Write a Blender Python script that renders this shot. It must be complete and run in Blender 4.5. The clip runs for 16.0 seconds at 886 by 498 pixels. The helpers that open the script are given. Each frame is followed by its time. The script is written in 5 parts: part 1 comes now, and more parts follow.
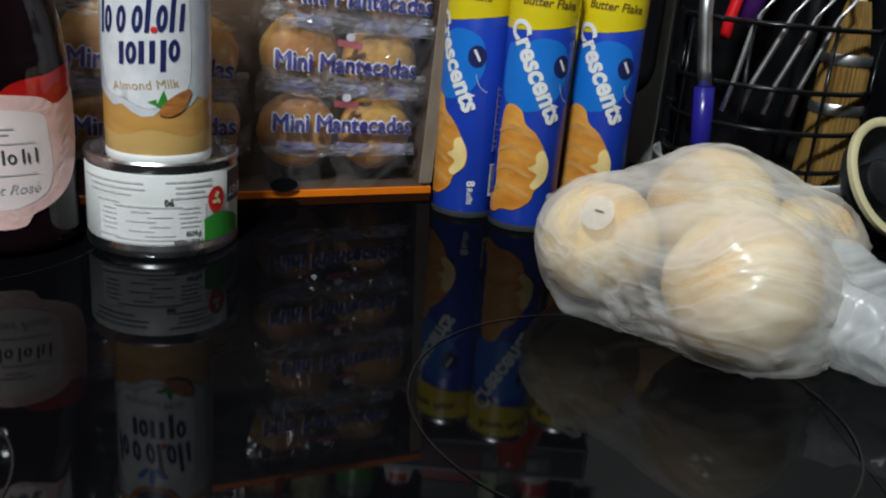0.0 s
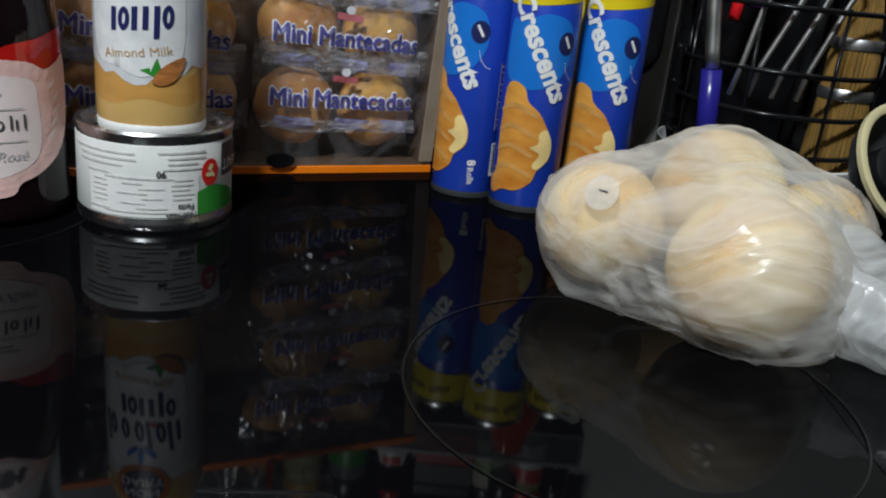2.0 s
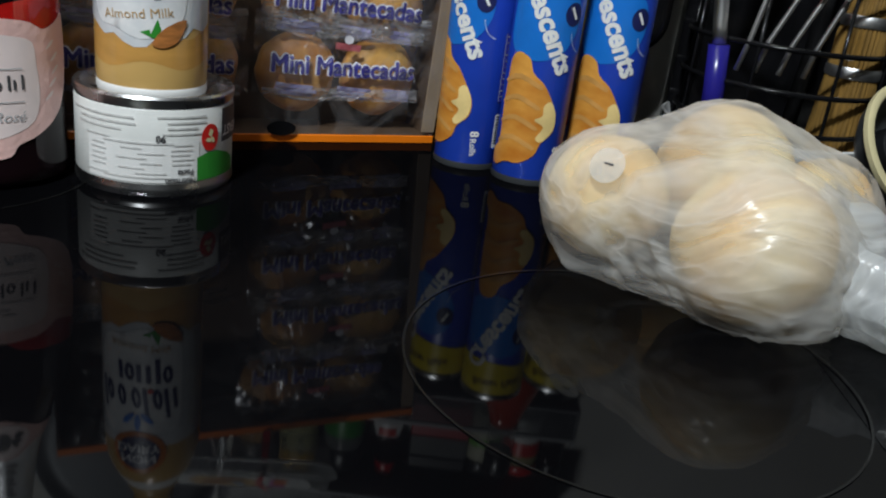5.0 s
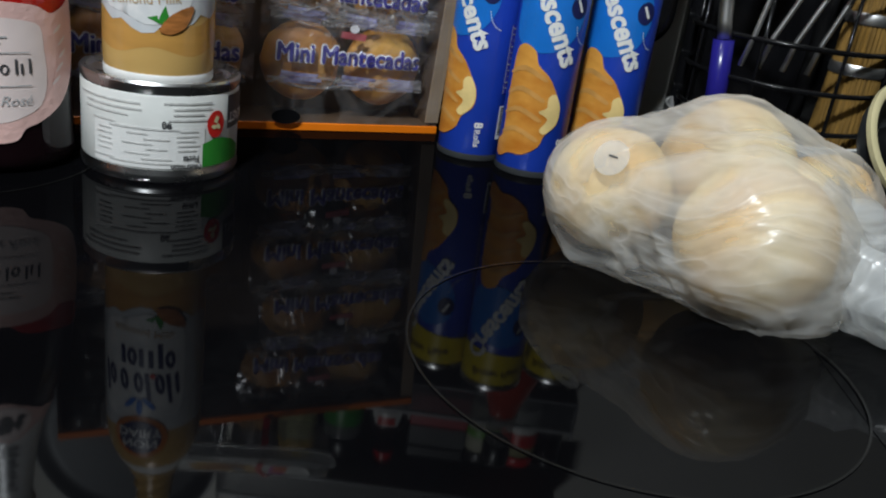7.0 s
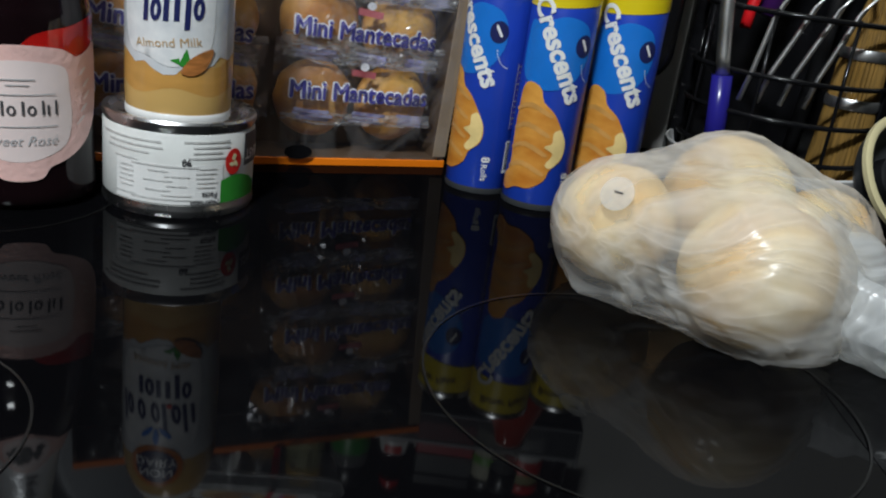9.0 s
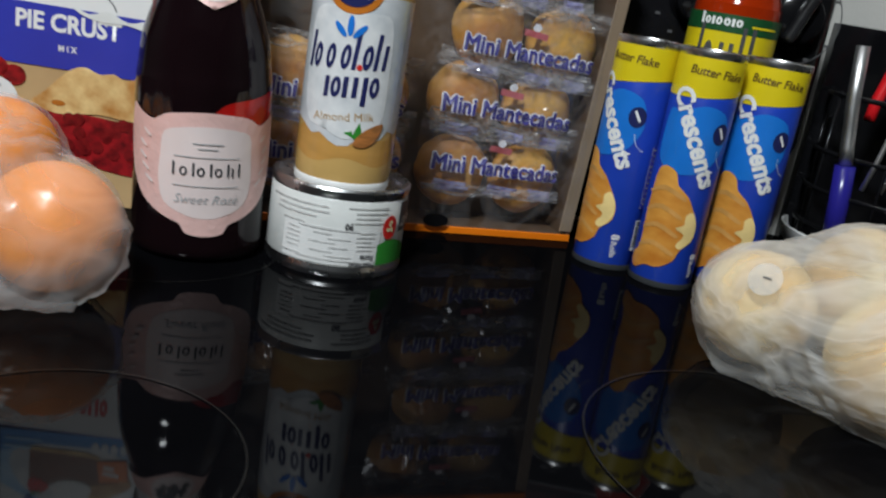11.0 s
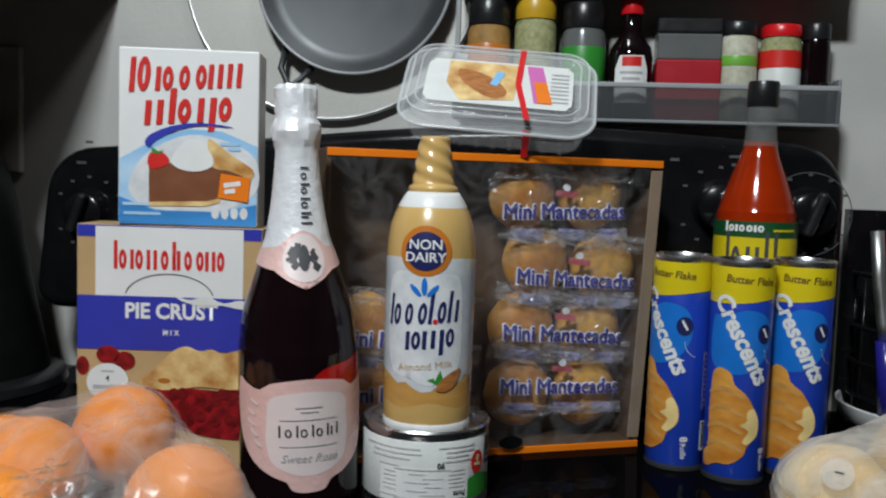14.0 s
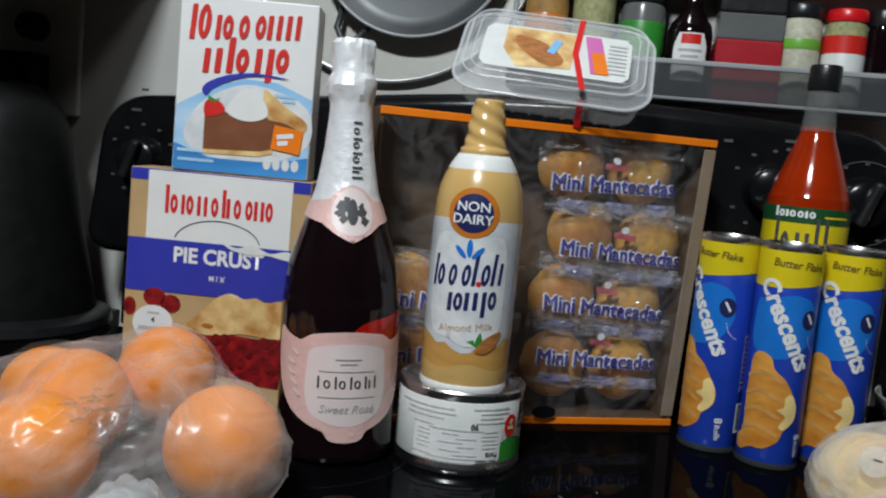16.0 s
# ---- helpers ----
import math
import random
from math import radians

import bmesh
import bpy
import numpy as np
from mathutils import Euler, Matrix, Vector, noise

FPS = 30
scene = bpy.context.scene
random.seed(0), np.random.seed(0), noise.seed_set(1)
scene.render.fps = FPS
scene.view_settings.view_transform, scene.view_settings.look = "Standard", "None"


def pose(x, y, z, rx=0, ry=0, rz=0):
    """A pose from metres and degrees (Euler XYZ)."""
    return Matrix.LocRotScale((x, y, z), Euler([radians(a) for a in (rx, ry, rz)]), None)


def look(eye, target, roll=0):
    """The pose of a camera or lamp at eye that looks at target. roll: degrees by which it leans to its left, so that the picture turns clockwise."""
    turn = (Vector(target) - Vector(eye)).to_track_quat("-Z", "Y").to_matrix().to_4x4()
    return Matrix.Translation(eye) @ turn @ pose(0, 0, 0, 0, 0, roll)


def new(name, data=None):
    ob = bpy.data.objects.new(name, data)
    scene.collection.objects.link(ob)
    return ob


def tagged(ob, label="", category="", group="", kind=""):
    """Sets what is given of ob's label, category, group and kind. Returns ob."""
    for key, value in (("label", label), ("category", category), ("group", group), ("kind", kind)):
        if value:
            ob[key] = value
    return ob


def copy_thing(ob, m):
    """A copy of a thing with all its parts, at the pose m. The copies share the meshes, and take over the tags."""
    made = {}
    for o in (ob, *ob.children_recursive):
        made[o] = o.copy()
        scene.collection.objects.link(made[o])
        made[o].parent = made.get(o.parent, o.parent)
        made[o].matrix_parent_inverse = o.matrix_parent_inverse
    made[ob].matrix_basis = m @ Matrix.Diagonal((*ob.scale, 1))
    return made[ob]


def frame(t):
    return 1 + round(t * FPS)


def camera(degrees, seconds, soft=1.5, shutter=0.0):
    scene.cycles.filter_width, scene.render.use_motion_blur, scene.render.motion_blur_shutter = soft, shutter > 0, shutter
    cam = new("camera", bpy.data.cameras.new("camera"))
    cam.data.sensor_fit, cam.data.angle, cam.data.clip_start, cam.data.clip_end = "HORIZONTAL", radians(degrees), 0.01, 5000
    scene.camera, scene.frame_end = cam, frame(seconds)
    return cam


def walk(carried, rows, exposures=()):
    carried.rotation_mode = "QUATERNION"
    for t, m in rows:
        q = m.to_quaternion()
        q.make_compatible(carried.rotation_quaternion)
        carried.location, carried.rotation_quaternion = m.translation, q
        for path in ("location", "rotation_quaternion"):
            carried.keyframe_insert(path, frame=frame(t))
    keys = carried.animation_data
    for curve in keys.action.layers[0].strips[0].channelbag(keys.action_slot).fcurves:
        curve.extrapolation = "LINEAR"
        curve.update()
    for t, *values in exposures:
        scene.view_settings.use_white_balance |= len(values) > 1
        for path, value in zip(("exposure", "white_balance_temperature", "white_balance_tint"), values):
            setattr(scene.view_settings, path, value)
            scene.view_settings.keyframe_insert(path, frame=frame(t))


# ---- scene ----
cam = camera(53.5, 16.0, 2.1, 0.5)
U = 0.82  # metres in one unit of the plan below
PATH = [
    (0, (0.0565, 0.2482, 0.2239), (0.0718, 2.1392, -0.4273), 4.94),
    (0.5, (0.0571, 0.2589, 0.2167), (0.0744, 2.1413, -0.4587), 4.87),
    (1, (0.0573, 0.2639, 0.2150), (0.0725, 2.1443, -0.4663), 4.68),
    (1.5, (0.0559, 0.2607, 0.2140), (0.0704, 2.1421, -0.4643), 5.97),
    (2, (0.0572, 0.2613, 0.2145), (0.0783, 2.1414, -0.4673), 6.11),
    (2.5, (0.0564, 0.2676, 0.2099), (0.0851, 2.1344, -0.5072), 6.73),
    (3, (0.0570, 0.2678, 0.2087), (0.0819, 2.1307, -0.5189), 6.29),
    (3.5, (0.0559, 0.2656, 0.2102), (0.0846, 2.1274, -0.5199), 6.51),
    (6, (0.0545, 0.2657, 0.2095), (0.0868, 2.1221, -0.5340), 7.55),
    (6.5, (0.0538, 0.2627, 0.2101), (0.0821, 2.1158, -0.5416), 7.31),
    (7, (0.0523, 0.2623, 0.2090), (0.0896, 2.1159, -0.5410), 8.26),
    (7.5, (0.0505, 0.2564, 0.2133), (0.0923, 2.1165, -0.5204), 8.28),
    (8, (0.0493, 0.2507, 0.2176), (0.0922, 2.1128, -0.5109), 8.05),
    (10.5, (0.0059, 0.2262, 0.2205), (-0.0465, 2.1306, -0.3880), 8.86),
    (11, (-0.0153, 0.2108, 0.2245), (-0.1498, 2.1210, -0.3526), 9.66),
    (11.5, (-0.0276, 0.2017, 0.2278), (-0.1800, 2.1304, -0.2788), 9.41),
    (12, (-0.0290, 0.1978, 0.2297), (-0.1948, 2.1304, -0.2574), 8.94),
    (12.5, (-0.0313, 0.1946, 0.2307), (-0.2082, 2.1285, -0.2477), 9.08),
    (13, (-0.0355, 0.1833, 0.2447), (-0.2475, 2.1305, -0.1594), 6.43),
    (13.5, (-0.0388, 0.1635, 0.2590), (-0.2983, 2.1247, -0.0344), 4.41),
    (14, (-0.0464, 0.1455, 0.2710), (-0.3007, 2.1227, 0.1101), 1.93),
    (14.5, (-0.0556, 0.1389, 0.2697), (-0.3601, 2.1099, 0.1198), 2.24),
    (15, (-0.0535, 0.1395, 0.2638), (-0.3653, 2.1064, 0.0788), 3.92),
    (15.5, (-0.0470, 0.1436, 0.2611), (-0.3592, 2.1071, 0.0435), 3.73),
    (16, (-0.0532, 0.1416, 0.2585), (-0.3854, 2.1017, 0.0402), 5.39),
]
walk(cam, [(t, look([U * v for v in eye], [U * v for v in target], roll)) for t, eye, target, roll in PATH], [(0, 0.26), (8, 0.26), (11, 0.22), (13, 0.24), (14, -0.03), (16, 0.0)])

# ---- light ----
world = bpy.data.worlds.new("world")
world.use_nodes = True
world.node_tree.nodes["Background"].inputs[0].default_value = (0.6, 0.7, 0.85, 1)
world.node_tree.nodes["Background"].inputs[1].default_value = 0.02
scene.world = world


def lamp(name, eye, target, watts, sx, sy, colour):
    data = bpy.data.lights.new(name, "AREA")
    data.shape, data.size, data.size_y, data.energy, data.color = "RECTANGLE", sx, sy, watts, colour
    ob = new(name, data)
    ob.matrix_world = look(eye, target)
    return ob


lamp("ceiling_lamp", (-0.30, -0.35, 1.22), (-0.1, 0.75, 0.1), 22.5, 0.22, 0.10, (0.89, 0.965, 1.0))
# Weak fill added over the cooktop; no hood or such lamp stands there.
lamp("unseen_fill_lamp", (-0.15, 0.62, 0.95), (-0.1, 0.80, 0.0), 0.8, 0.12, 0.06, (0.95, 0.97, 1.0))

# ---- materials ----


def mat(name, col, rough=0.5, metal=0.0, var=0.08, scale=40.0, bump=0.0, bscale=250.0, coat=0.0, alpha=1.0, spec=0.5, trans=0.0, col2=None, stretch=(1, 1, 1), sheen=0.0):
    m = bpy.data.materials.new(name)
    m.use_nodes = True
    nt = m.node_tree
    p = nt.nodes["Principled BSDF"]
    tc = nt.nodes.new("ShaderNodeTexCoord")
    mp = nt.nodes.new("ShaderNodeMapping")
    mp.inputs["Scale"].default_value = stretch
    nt.links.new(tc.outputs["Object"], mp.inputs["Vector"])
    n = nt.nodes.new("ShaderNodeTexNoise")
    n.inputs["Scale"].default_value, n.inputs["Detail"].default_value = scale, 5
    nt.links.new(mp.outputs[0], n.inputs["Vector"])
    r = nt.nodes.new("ShaderNodeValToRGB")
    r.color_ramp.elements[0].position, r.color_ramp.elements[1].position = 0.3, 0.7
    a = col2 if col2 else tuple(min(1, c * (1 - var)) for c in col)
    b = col if col2 else tuple(min(1, c * (1 + var)) for c in col)
    r.color_ramp.elements[0].color, r.color_ramp.elements[1].color = (*a, 1), (*b, 1)
    nt.links.new(n.outputs["Fac"], r.inputs[0])
    nt.links.new(r.outputs[0], p.inputs["Base Color"])
    p.inputs["Metallic"].default_value = metal
    p.inputs["Alpha"].default_value = alpha
    p.inputs["Coat Weight"].default_value = coat
    p.inputs["Coat Roughness"].default_value = 0.06
    p.inputs["Specular IOR Level"].default_value = spec
    p.inputs["Transmission Weight"].default_value = trans
    n2 = nt.nodes.new("ShaderNodeTexNoise")
    n2.inputs["Scale"].default_value, n2.inputs["Detail"].default_value = bscale, 4
    nt.links.new(mp.outputs[0], n2.inputs["Vector"])
    mr = nt.nodes.new("ShaderNodeMapRange")
    mr.inputs["To Min"].default_value, mr.inputs["To Max"].default_value = max(0.01, rough * 0.8), min(1, rough * 1.2)
    nt.links.new(n.outputs["Fac"], mr.inputs["Value"])
    nt.links.new(mr.outputs[0], p.inputs["Roughness"])
    if bump:
        bp = nt.nodes.new("ShaderNodeBump")
        bp.inputs["Strength"].default_value, bp.inputs["Distance"].default_value = bump, 0.002
        nt.links.new(n2.outputs["Fac"], bp.inputs["Height"])
        nt.links.new(bp.outputs[0], p.inputs["Normal"])
    return m


def film(name, milk, low, high, scale, stretch=(1, 1, 1), rough=0.2, bump=0.5, glint=0.0):
    """Thin plastic film: clear to milky, with folds that show whiter."""
    m = mat(name, milk, rough, 0, 0.04, 30, 0, 60, spec=0.6, stretch=stretch)
    nt = m.node_tree
    p = nt.nodes["Principled BSDF"]
    tc = nt.nodes.new("ShaderNodeTexCoord")
    mp = nt.nodes.new("ShaderNodeMapping")
    mp.inputs["Scale"].default_value = stretch
    nt.links.new(tc.outputs["Object"], mp.inputs["Vector"])
    n = nt.nodes.new("ShaderNodeTexNoise")
    n.inputs["Scale"].default_value, n.inputs["Detail"].default_value = scale, 3
    n.inputs["Distortion"].default_value = 1.2
    nt.links.new(mp.outputs[0], n.inputs["Vector"])
    ridge = nt.nodes.new("ShaderNodeValToRGB")
    e = ridge.color_ramp.elements
    e[0].position, e[0].color = 0.36, (low, low, low, 1)
    e[1].position, e[1].color = 0.64, (low, low, low, 1)
    mid = e.new(0.5)
    mid.color = (high, high, high, 1)
    nt.links.new(n.outputs["Fac"], ridge.inputs[0])
    nt.links.new(ridge.outputs[0], p.inputs["Alpha"])
    bp = nt.nodes.new("ShaderNodeBump")
    bp.inputs["Strength"].default_value, bp.inputs["Distance"].default_value = bump, 0.004
    nt.links.new(ridge.outputs[0], bp.inputs["Height"])
    nt.links.new(bp.outputs[0], p.inputs["Normal"])
    if glint:
        diff, back, body, clear, cover, gloss, mix = (nt.nodes.new("ShaderNode" + k) for k in ("BsdfDiffuse", "BsdfTranslucent", "MixShader", "BsdfTransparent", "MixShader", "BsdfAnisotropic", "MixShader"))
        diff.inputs["Color"].default_value = back.inputs["Color"].default_value = (*milk, 1)
        gloss.inputs["Roughness"].default_value = 0.27
        body.inputs[0].default_value, mix.inputs[0].default_value = 0.5, glint
        for node in (diff, back, gloss):
            nt.links.new(bp.outputs[0], node.inputs["Normal"])
        for a, b in ((diff.outputs[0], body.inputs[1]), (back.outputs[0], body.inputs[2]), (ridge.outputs[0], cover.inputs[0]), (clear.outputs[0], cover.inputs[1]), (body.outputs[0], cover.inputs[2]),
                     (cover.outputs[0], mix.inputs[1]), (gloss.outputs[0], mix.inputs[2]), (mix.outputs[0], nt.nodes["Material Output"].inputs["Surface"])):
            nt.links.new(a, b)
    return m


def glossfilm(name, low, high, scale, rough=0.13):
    """Clear film that shows by its glints."""
    m = film(name, (0.8, 0.8, 0.8), low, high, scale, (1, 1, 1), rough, 1.0)
    nt = m.node_tree
    ridge = next(n for n in nt.nodes if n.type == "VALTORGB" and len(n.color_ramp.elements) == 3)
    bump = next(n for n in nt.nodes if n.type == "BUMP")
    clear, gloss, mix = (nt.nodes.new("ShaderNode" + k) for k in ("BsdfTransparent", "BsdfAnisotropic", "MixShader"))
    gloss.inputs["Roughness"].default_value = rough
    gloss.inputs["Color"].default_value = (0.95, 0.95, 1.0, 1)
    nt.links.new(bump.outputs[0], gloss.inputs["Normal"])
    nt.links.new(ridge.outputs[0], mix.inputs[0])
    nt.links.new(clear.outputs[0], mix.inputs[1])
    nt.links.new(gloss.outputs[0], mix.inputs[2])
    nt.links.new(mix.outputs[0], nt.nodes["Material Output"].inputs["Surface"])
    return m


M_GLASS_TOP = mat("black_ceramic_glass", (0.002, 0.002, 0.0025), 0.03, 0, 0.3, 8, 0, spec=0.075)


def polished(m, weight, rough):
    """Lays an even polished sheen over a dark base."""
    nt = m.node_tree
    p = nt.nodes["Principled BSDF"]
    p.inputs["Specular IOR Level"].default_value = 0.0
    gloss, mix = nt.nodes.new("ShaderNodeBsdfAnisotropic"), nt.nodes.new("ShaderNodeMixShader")
    gloss.inputs["Roughness"].default_value = rough
    mix.inputs[0].default_value = weight
    nt.links.new(p.outputs[0], mix.inputs[1])
    nt.links.new(gloss.outputs[0], mix.inputs[2])
    nt.links.new(mix.outputs[0], nt.nodes["Material Output"].inputs["Surface"])


polished(M_GLASS_TOP, 0.041, 0.035)
M_RING = mat("grey_printed_ring", (0.007, 0.007, 0.007), 0.25, 0, 0.2, 60, spec=0.15)
M_BLACK = mat("black_enamel", (0.006, 0.006, 0.007), 0.18, 0, 0.3, 25, 0.05, 120, spec=0.28)
M_BLACKP = mat("black_plastic", (0.012, 0.012, 0.013), 0.3, 0, 0.25, 60, 0.1, 300)
M_GREYPRINT = mat("grey_print", (0.065, 0.065, 0.068), 0.5)
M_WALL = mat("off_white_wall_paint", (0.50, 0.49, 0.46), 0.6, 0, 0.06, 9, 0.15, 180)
# Darker copy of the wall paint, with shade put into the colour.
M_WALLSHADE = mat("shaded_wall_grey", (0.075, 0.075, 0.068), 0.6, 0, 0.08, 7, 0.15, 180)
M_STEEL = mat("brushed_steel", (0.72, 0.72, 0.72), 0.40, 1.0, 0.1, 60, 0.05, 300)
M_TIN = mat("tin_plate", (0.62, 0.62, 0.63), 0.28, 1.0, 0.08, 40)
M_WHITE = mat("white_print", (0.78, 0.78, 0.77), 0.35, 0, 0.04, 50)
M_PAPERW = mat("white_label_paper", (0.70, 0.71, 0.69), 0.45, 0, 0.05, 80)
M_INK = mat("dark_grey_ink", (0.06, 0.06, 0.065), 0.5)
M_INKL = mat("light_grey_ink", (0.42, 0.42, 0.43), 0.5)
M_INKF = mat("faint_grey_ink", (0.60, 0.60, 0.59), 0.5, 0, 0.15, 300)
M_RED = mat("red_print", (0.62, 0.02, 0.015), 0.4)
M_GREEN = mat("green_print", (0.03, 0.25, 0.03), 0.4)
M_NAVY = mat("navy_print", (0.015, 0.02, 0.10), 0.35)
M_BLUE = mat("blue_tube_print", (0.012, 0.05, 0.42), 0.33, 0, 0.12, 25, 0.08, 500)
M_SKY = mat("light_blue_print", (0.01, 0.17, 0.62), 0.33, 0, 0.1, 30)
M_YELLOW = mat("yellow_print", (0.70, 0.55, 0.01), 0.35, 0, 0.08, 30)
M_BROWNINK = mat("brown_ink", (0.12, 0.07, 0.01), 0.5)
M_CROISSANT = mat("baked_pastry_print", (0.78, 0.38, 0.07), 0.4, 0, 0.3, 30, col2=(0.50, 0.16, 0.015), stretch=(1, 1, 2.2))
M_CRUMB = mat("pale_pastry_print", (0.80, 0.60, 0.25), 0.4, 0, 0.2, 60)
M_TAN = mat("tan_can_print", (0.60, 0.38, 0.13), 0.25, 0, 0.06, 30, coat=0.4)
M_CANWHITE = mat("pale_can_print", (0.70, 0.72, 0.74), 0.25, 0, 0.12, 45, coat=0.4, col2=(0.48, 0.51, 0.54))
M_CREAM = mat("whipped_cream_print", (0.80, 0.80, 0.80), 0.3, 0, 0.1, 90, col2=(0.62, 0.64, 0.66))
M_ORANGEBR = mat("burnt_orange_print", (0.55, 0.17, 0.02), 0.3)
M_ALMOND = mat("almond_print", (0.40, 0.15, 0.04), 0.35, 0, 0.3, 120, stretch=(1, 1, 4))
M_BOTTLE = mat("dark_bottle_glass", (0.007, 0.003, 0.004), 0.07, 0, 0.2, 20, spec=0.4)
M_WINEGLOW = mat("painted_wine_glow", (0.42, 0.010, 0.008), 0.08, 0, 0.3, 50)
M_FOIL = mat("white_foil", (0.85, 0.86, 0.88), 0.32, 0.15, 0.06, 60, 0.5, 130)
M_PINK = mat("pink_label_paper", (0.80, 0.52, 0.48), 0.4, 0.1, 0.05, 60, 0.3, 220)
M_PINKL = mat("pale_label_paper", (0.80, 0.68, 0.66), 0.4, 0.05, 0.04, 60)
M_BOXBLUE = mat("royal_blue_carton", (0.03, 0.04, 0.38), 0.4, 0, 0.06, 30)
M_CARTONW = mat("white_carton", (0.76, 0.76, 0.75), 0.4, 0, 0.03, 30)
M_KRAFT = mat("tan_carton", (0.50, 0.33, 0.16), 0.45, 0, 0.1, 30)
M_PIE = mat("pie_crust_print", (0.88, 0.66, 0.30), 0.4, 0, 0.3, 60, col2=(0.44, 0.17, 0.03))
M_CHERRYB = mat("bright_cherry_print", (0.24, 0.010, 0.012), 0.3, 0, 0.5, 220, col2=(0.10, 0.004, 0.006))
M_PIED = mat("browned_crust_print", (0.60, 0.30, 0.08), 0.4, 0, 0.2, 60)
M_CHERRY = mat("cherry_print", (0.40, 0.01, 0.015), 0.35, 0, 0.5, 130, col2=(0.09, 0.004, 0.006))
M_SKYBOX = mat("sky_blue_carton", (0.16, 0.45, 0.78), 0.4, 0, 0.2, 18, col2=(0.55, 0.72, 0.86), stretch=(0.4, 1, 2))
M_SKYB = mat("water_blue_print", (0.05, 0.26, 0.62), 0.4, 0, 0.2, 30, stretch=(0.5, 1, 3))
M_CHOC = mat("chocolate_print", (0.20, 0.07, 0.03), 0.4, 0, 0.15, 60)
M_CARD = mat("brown_tray_card", (0.10, 0.060, 0.035), 0.6, 0, 0.1, 25, 0.1, 300)
M_ORANGEC = mat("orange_card_edge", (0.85, 0.20, 0.005), 0.4, 0, 0.06, 30)
M_MUFFIN = mat("baked_muffin", (0.88, 0.52, 0.13), 0.5, 0, 0.3, 34, 0.3, 260, col2=(0.50, 0.17, 0.025))
M_LILAC = mat("lilac_print", (0.52, 0.51, 0.72), 0.4, 0, 0.25, 220, col2=(0.22, 0.21, 0.50))
M_DEEPB = mat("deep_blue_lettering", (0.05, 0.045, 0.28), 0.4)
M_SAUCE = mat("red_hot_sauce", (0.31, 0.022, 0.002), 0.10, 0, 0.15, 30)
M_CLEAR = mat("clear_glass", (0.30, 0.31, 0.30), 0.05, 0, 0.02, 10, alpha=0.26, spec=0.9)
M_ORANGE = mat("orange_peel", (0.92, 0.27, 0.003), 0.50, 0, 0.12, 14, 0.18, 420, spec=0.3)
M_ONION = mat("onion_skin", (0.93, 0.80, 0.48), 0.55, 0, 0.2, 15, 0.25, 90, col2=(0.66, 0.38, 0.12), stretch=(1, 1, 0.25))
M_BAG = film("milky_produce_bag", (0.90, 0.90, 0.89), 0.17, 0.64, 15, (0.35, 1.3, 1.3), 0.22, 0.6, 0.03)
M_BAGTAIL = film("bunched_produce_bag", (0.88, 0.90, 0.91), 0.32, 0.72, 16, (1, 2, 1), 0.35, 0.5, 0.05)
M_WRAP = glossfilm("clear_wrapper", 0.03, 0.30, 24, 0.24)
M_OUTER = film("hazy_outer_film", (0.75, 0.75, 0.77), 0.010, 0.12, 30, (1, 1, 1), 0.13, 1.0, 0.05)
M_CLAM = mat("clear_plastic_tub", (0.80, 0.82, 0.84), 0.10, 0, 0.05, 30, 0.5, 90, alpha=0.14, spec=1.0)
M_CLAMRIM = mat("moulded_plastic_edge", (0.82, 0.84, 0.86), 0.14, 0, 0.05, 30, 0.2, 90, alpha=0.42, spec=1.0)
M_RACK = mat("grey_plastic_rack", (0.24, 0.25, 0.26), 0.3, 0, 0.06, 30)
M_PAN = mat("dark_grey_pan", (0.05, 0.054, 0.058), 0.4, 0.3, 0.1, 30)
M_MESH = mat("splatter_mesh", (0.55, 0.54, 0.50), 0.5, 0.2, 0.05, 600)
M_CREAMPL = mat("cream_plastic", (0.70, 0.62, 0.36), 0.4)
M_STRAW = mat("straw_bristles", (0.22, 0.12, 0.02), 0.7, 0, 0.35, 90, 0.5, 300, stretch=(3, 3, 0.3))
M_BLUEPL = mat("blue_plastic", (0.022, 0.018, 0.24), 0.25)
M_REDPL = mat("red_plastic", (0.65, 0.01, 0.015), 0.3)
M_COUNTER = mat("dark_laminate", (0.008, 0.008, 0.008), 0.25, 0, 0.3, 90, spec=0.1)
M_MATTE = mat("matt_black_plastic", (0.006, 0.006, 0.006), 0.5, 0, 0.2, 60, spec=0.12)
M_DKGREEN = mat("dark_green_print", (0.008, 0.07, 0.02), 0.4)
M_CREAMW = mat("off_white_plastic", (0.46, 0.45, 0.41), 0.4, 0, 0.04, 30)
M_FLOOR = mat("beige_floor", (0.30, 0.26, 0.20), 0.5, 0, 0.1, 5)
M_CEIL = mat("white_ceiling", (0.35, 0.35, 0.34), 0.8, 0, 0.05, 5)
M_KRAFTD = mat("tray_side_card", (0.26, 0.19, 0.13), 0.6, 0, 0.08, 25, 0.1, 300)
M_BAGO = film("milky_bag_over_oranges", (0.88, 0.87, 0.87), 0.03, 0.36, 9, (1.2, 0.7, 1.2), 0.22, 0.5, 0.03)
M_FLASH = mat("pale_blue_print", (0.22, 0.50, 0.80), 0.4)
M_PINKB = mat("magenta_print", (0.60, 0.14, 0.42), 0.4)
M_YCAP = mat("mustard_cap", (0.62, 0.36, 0.02), 0.35)
M_JARGLASS = mat("grey_jar_plastic", (0.12, 0.125, 0.125), 0.2, 0, 0.1, 30)
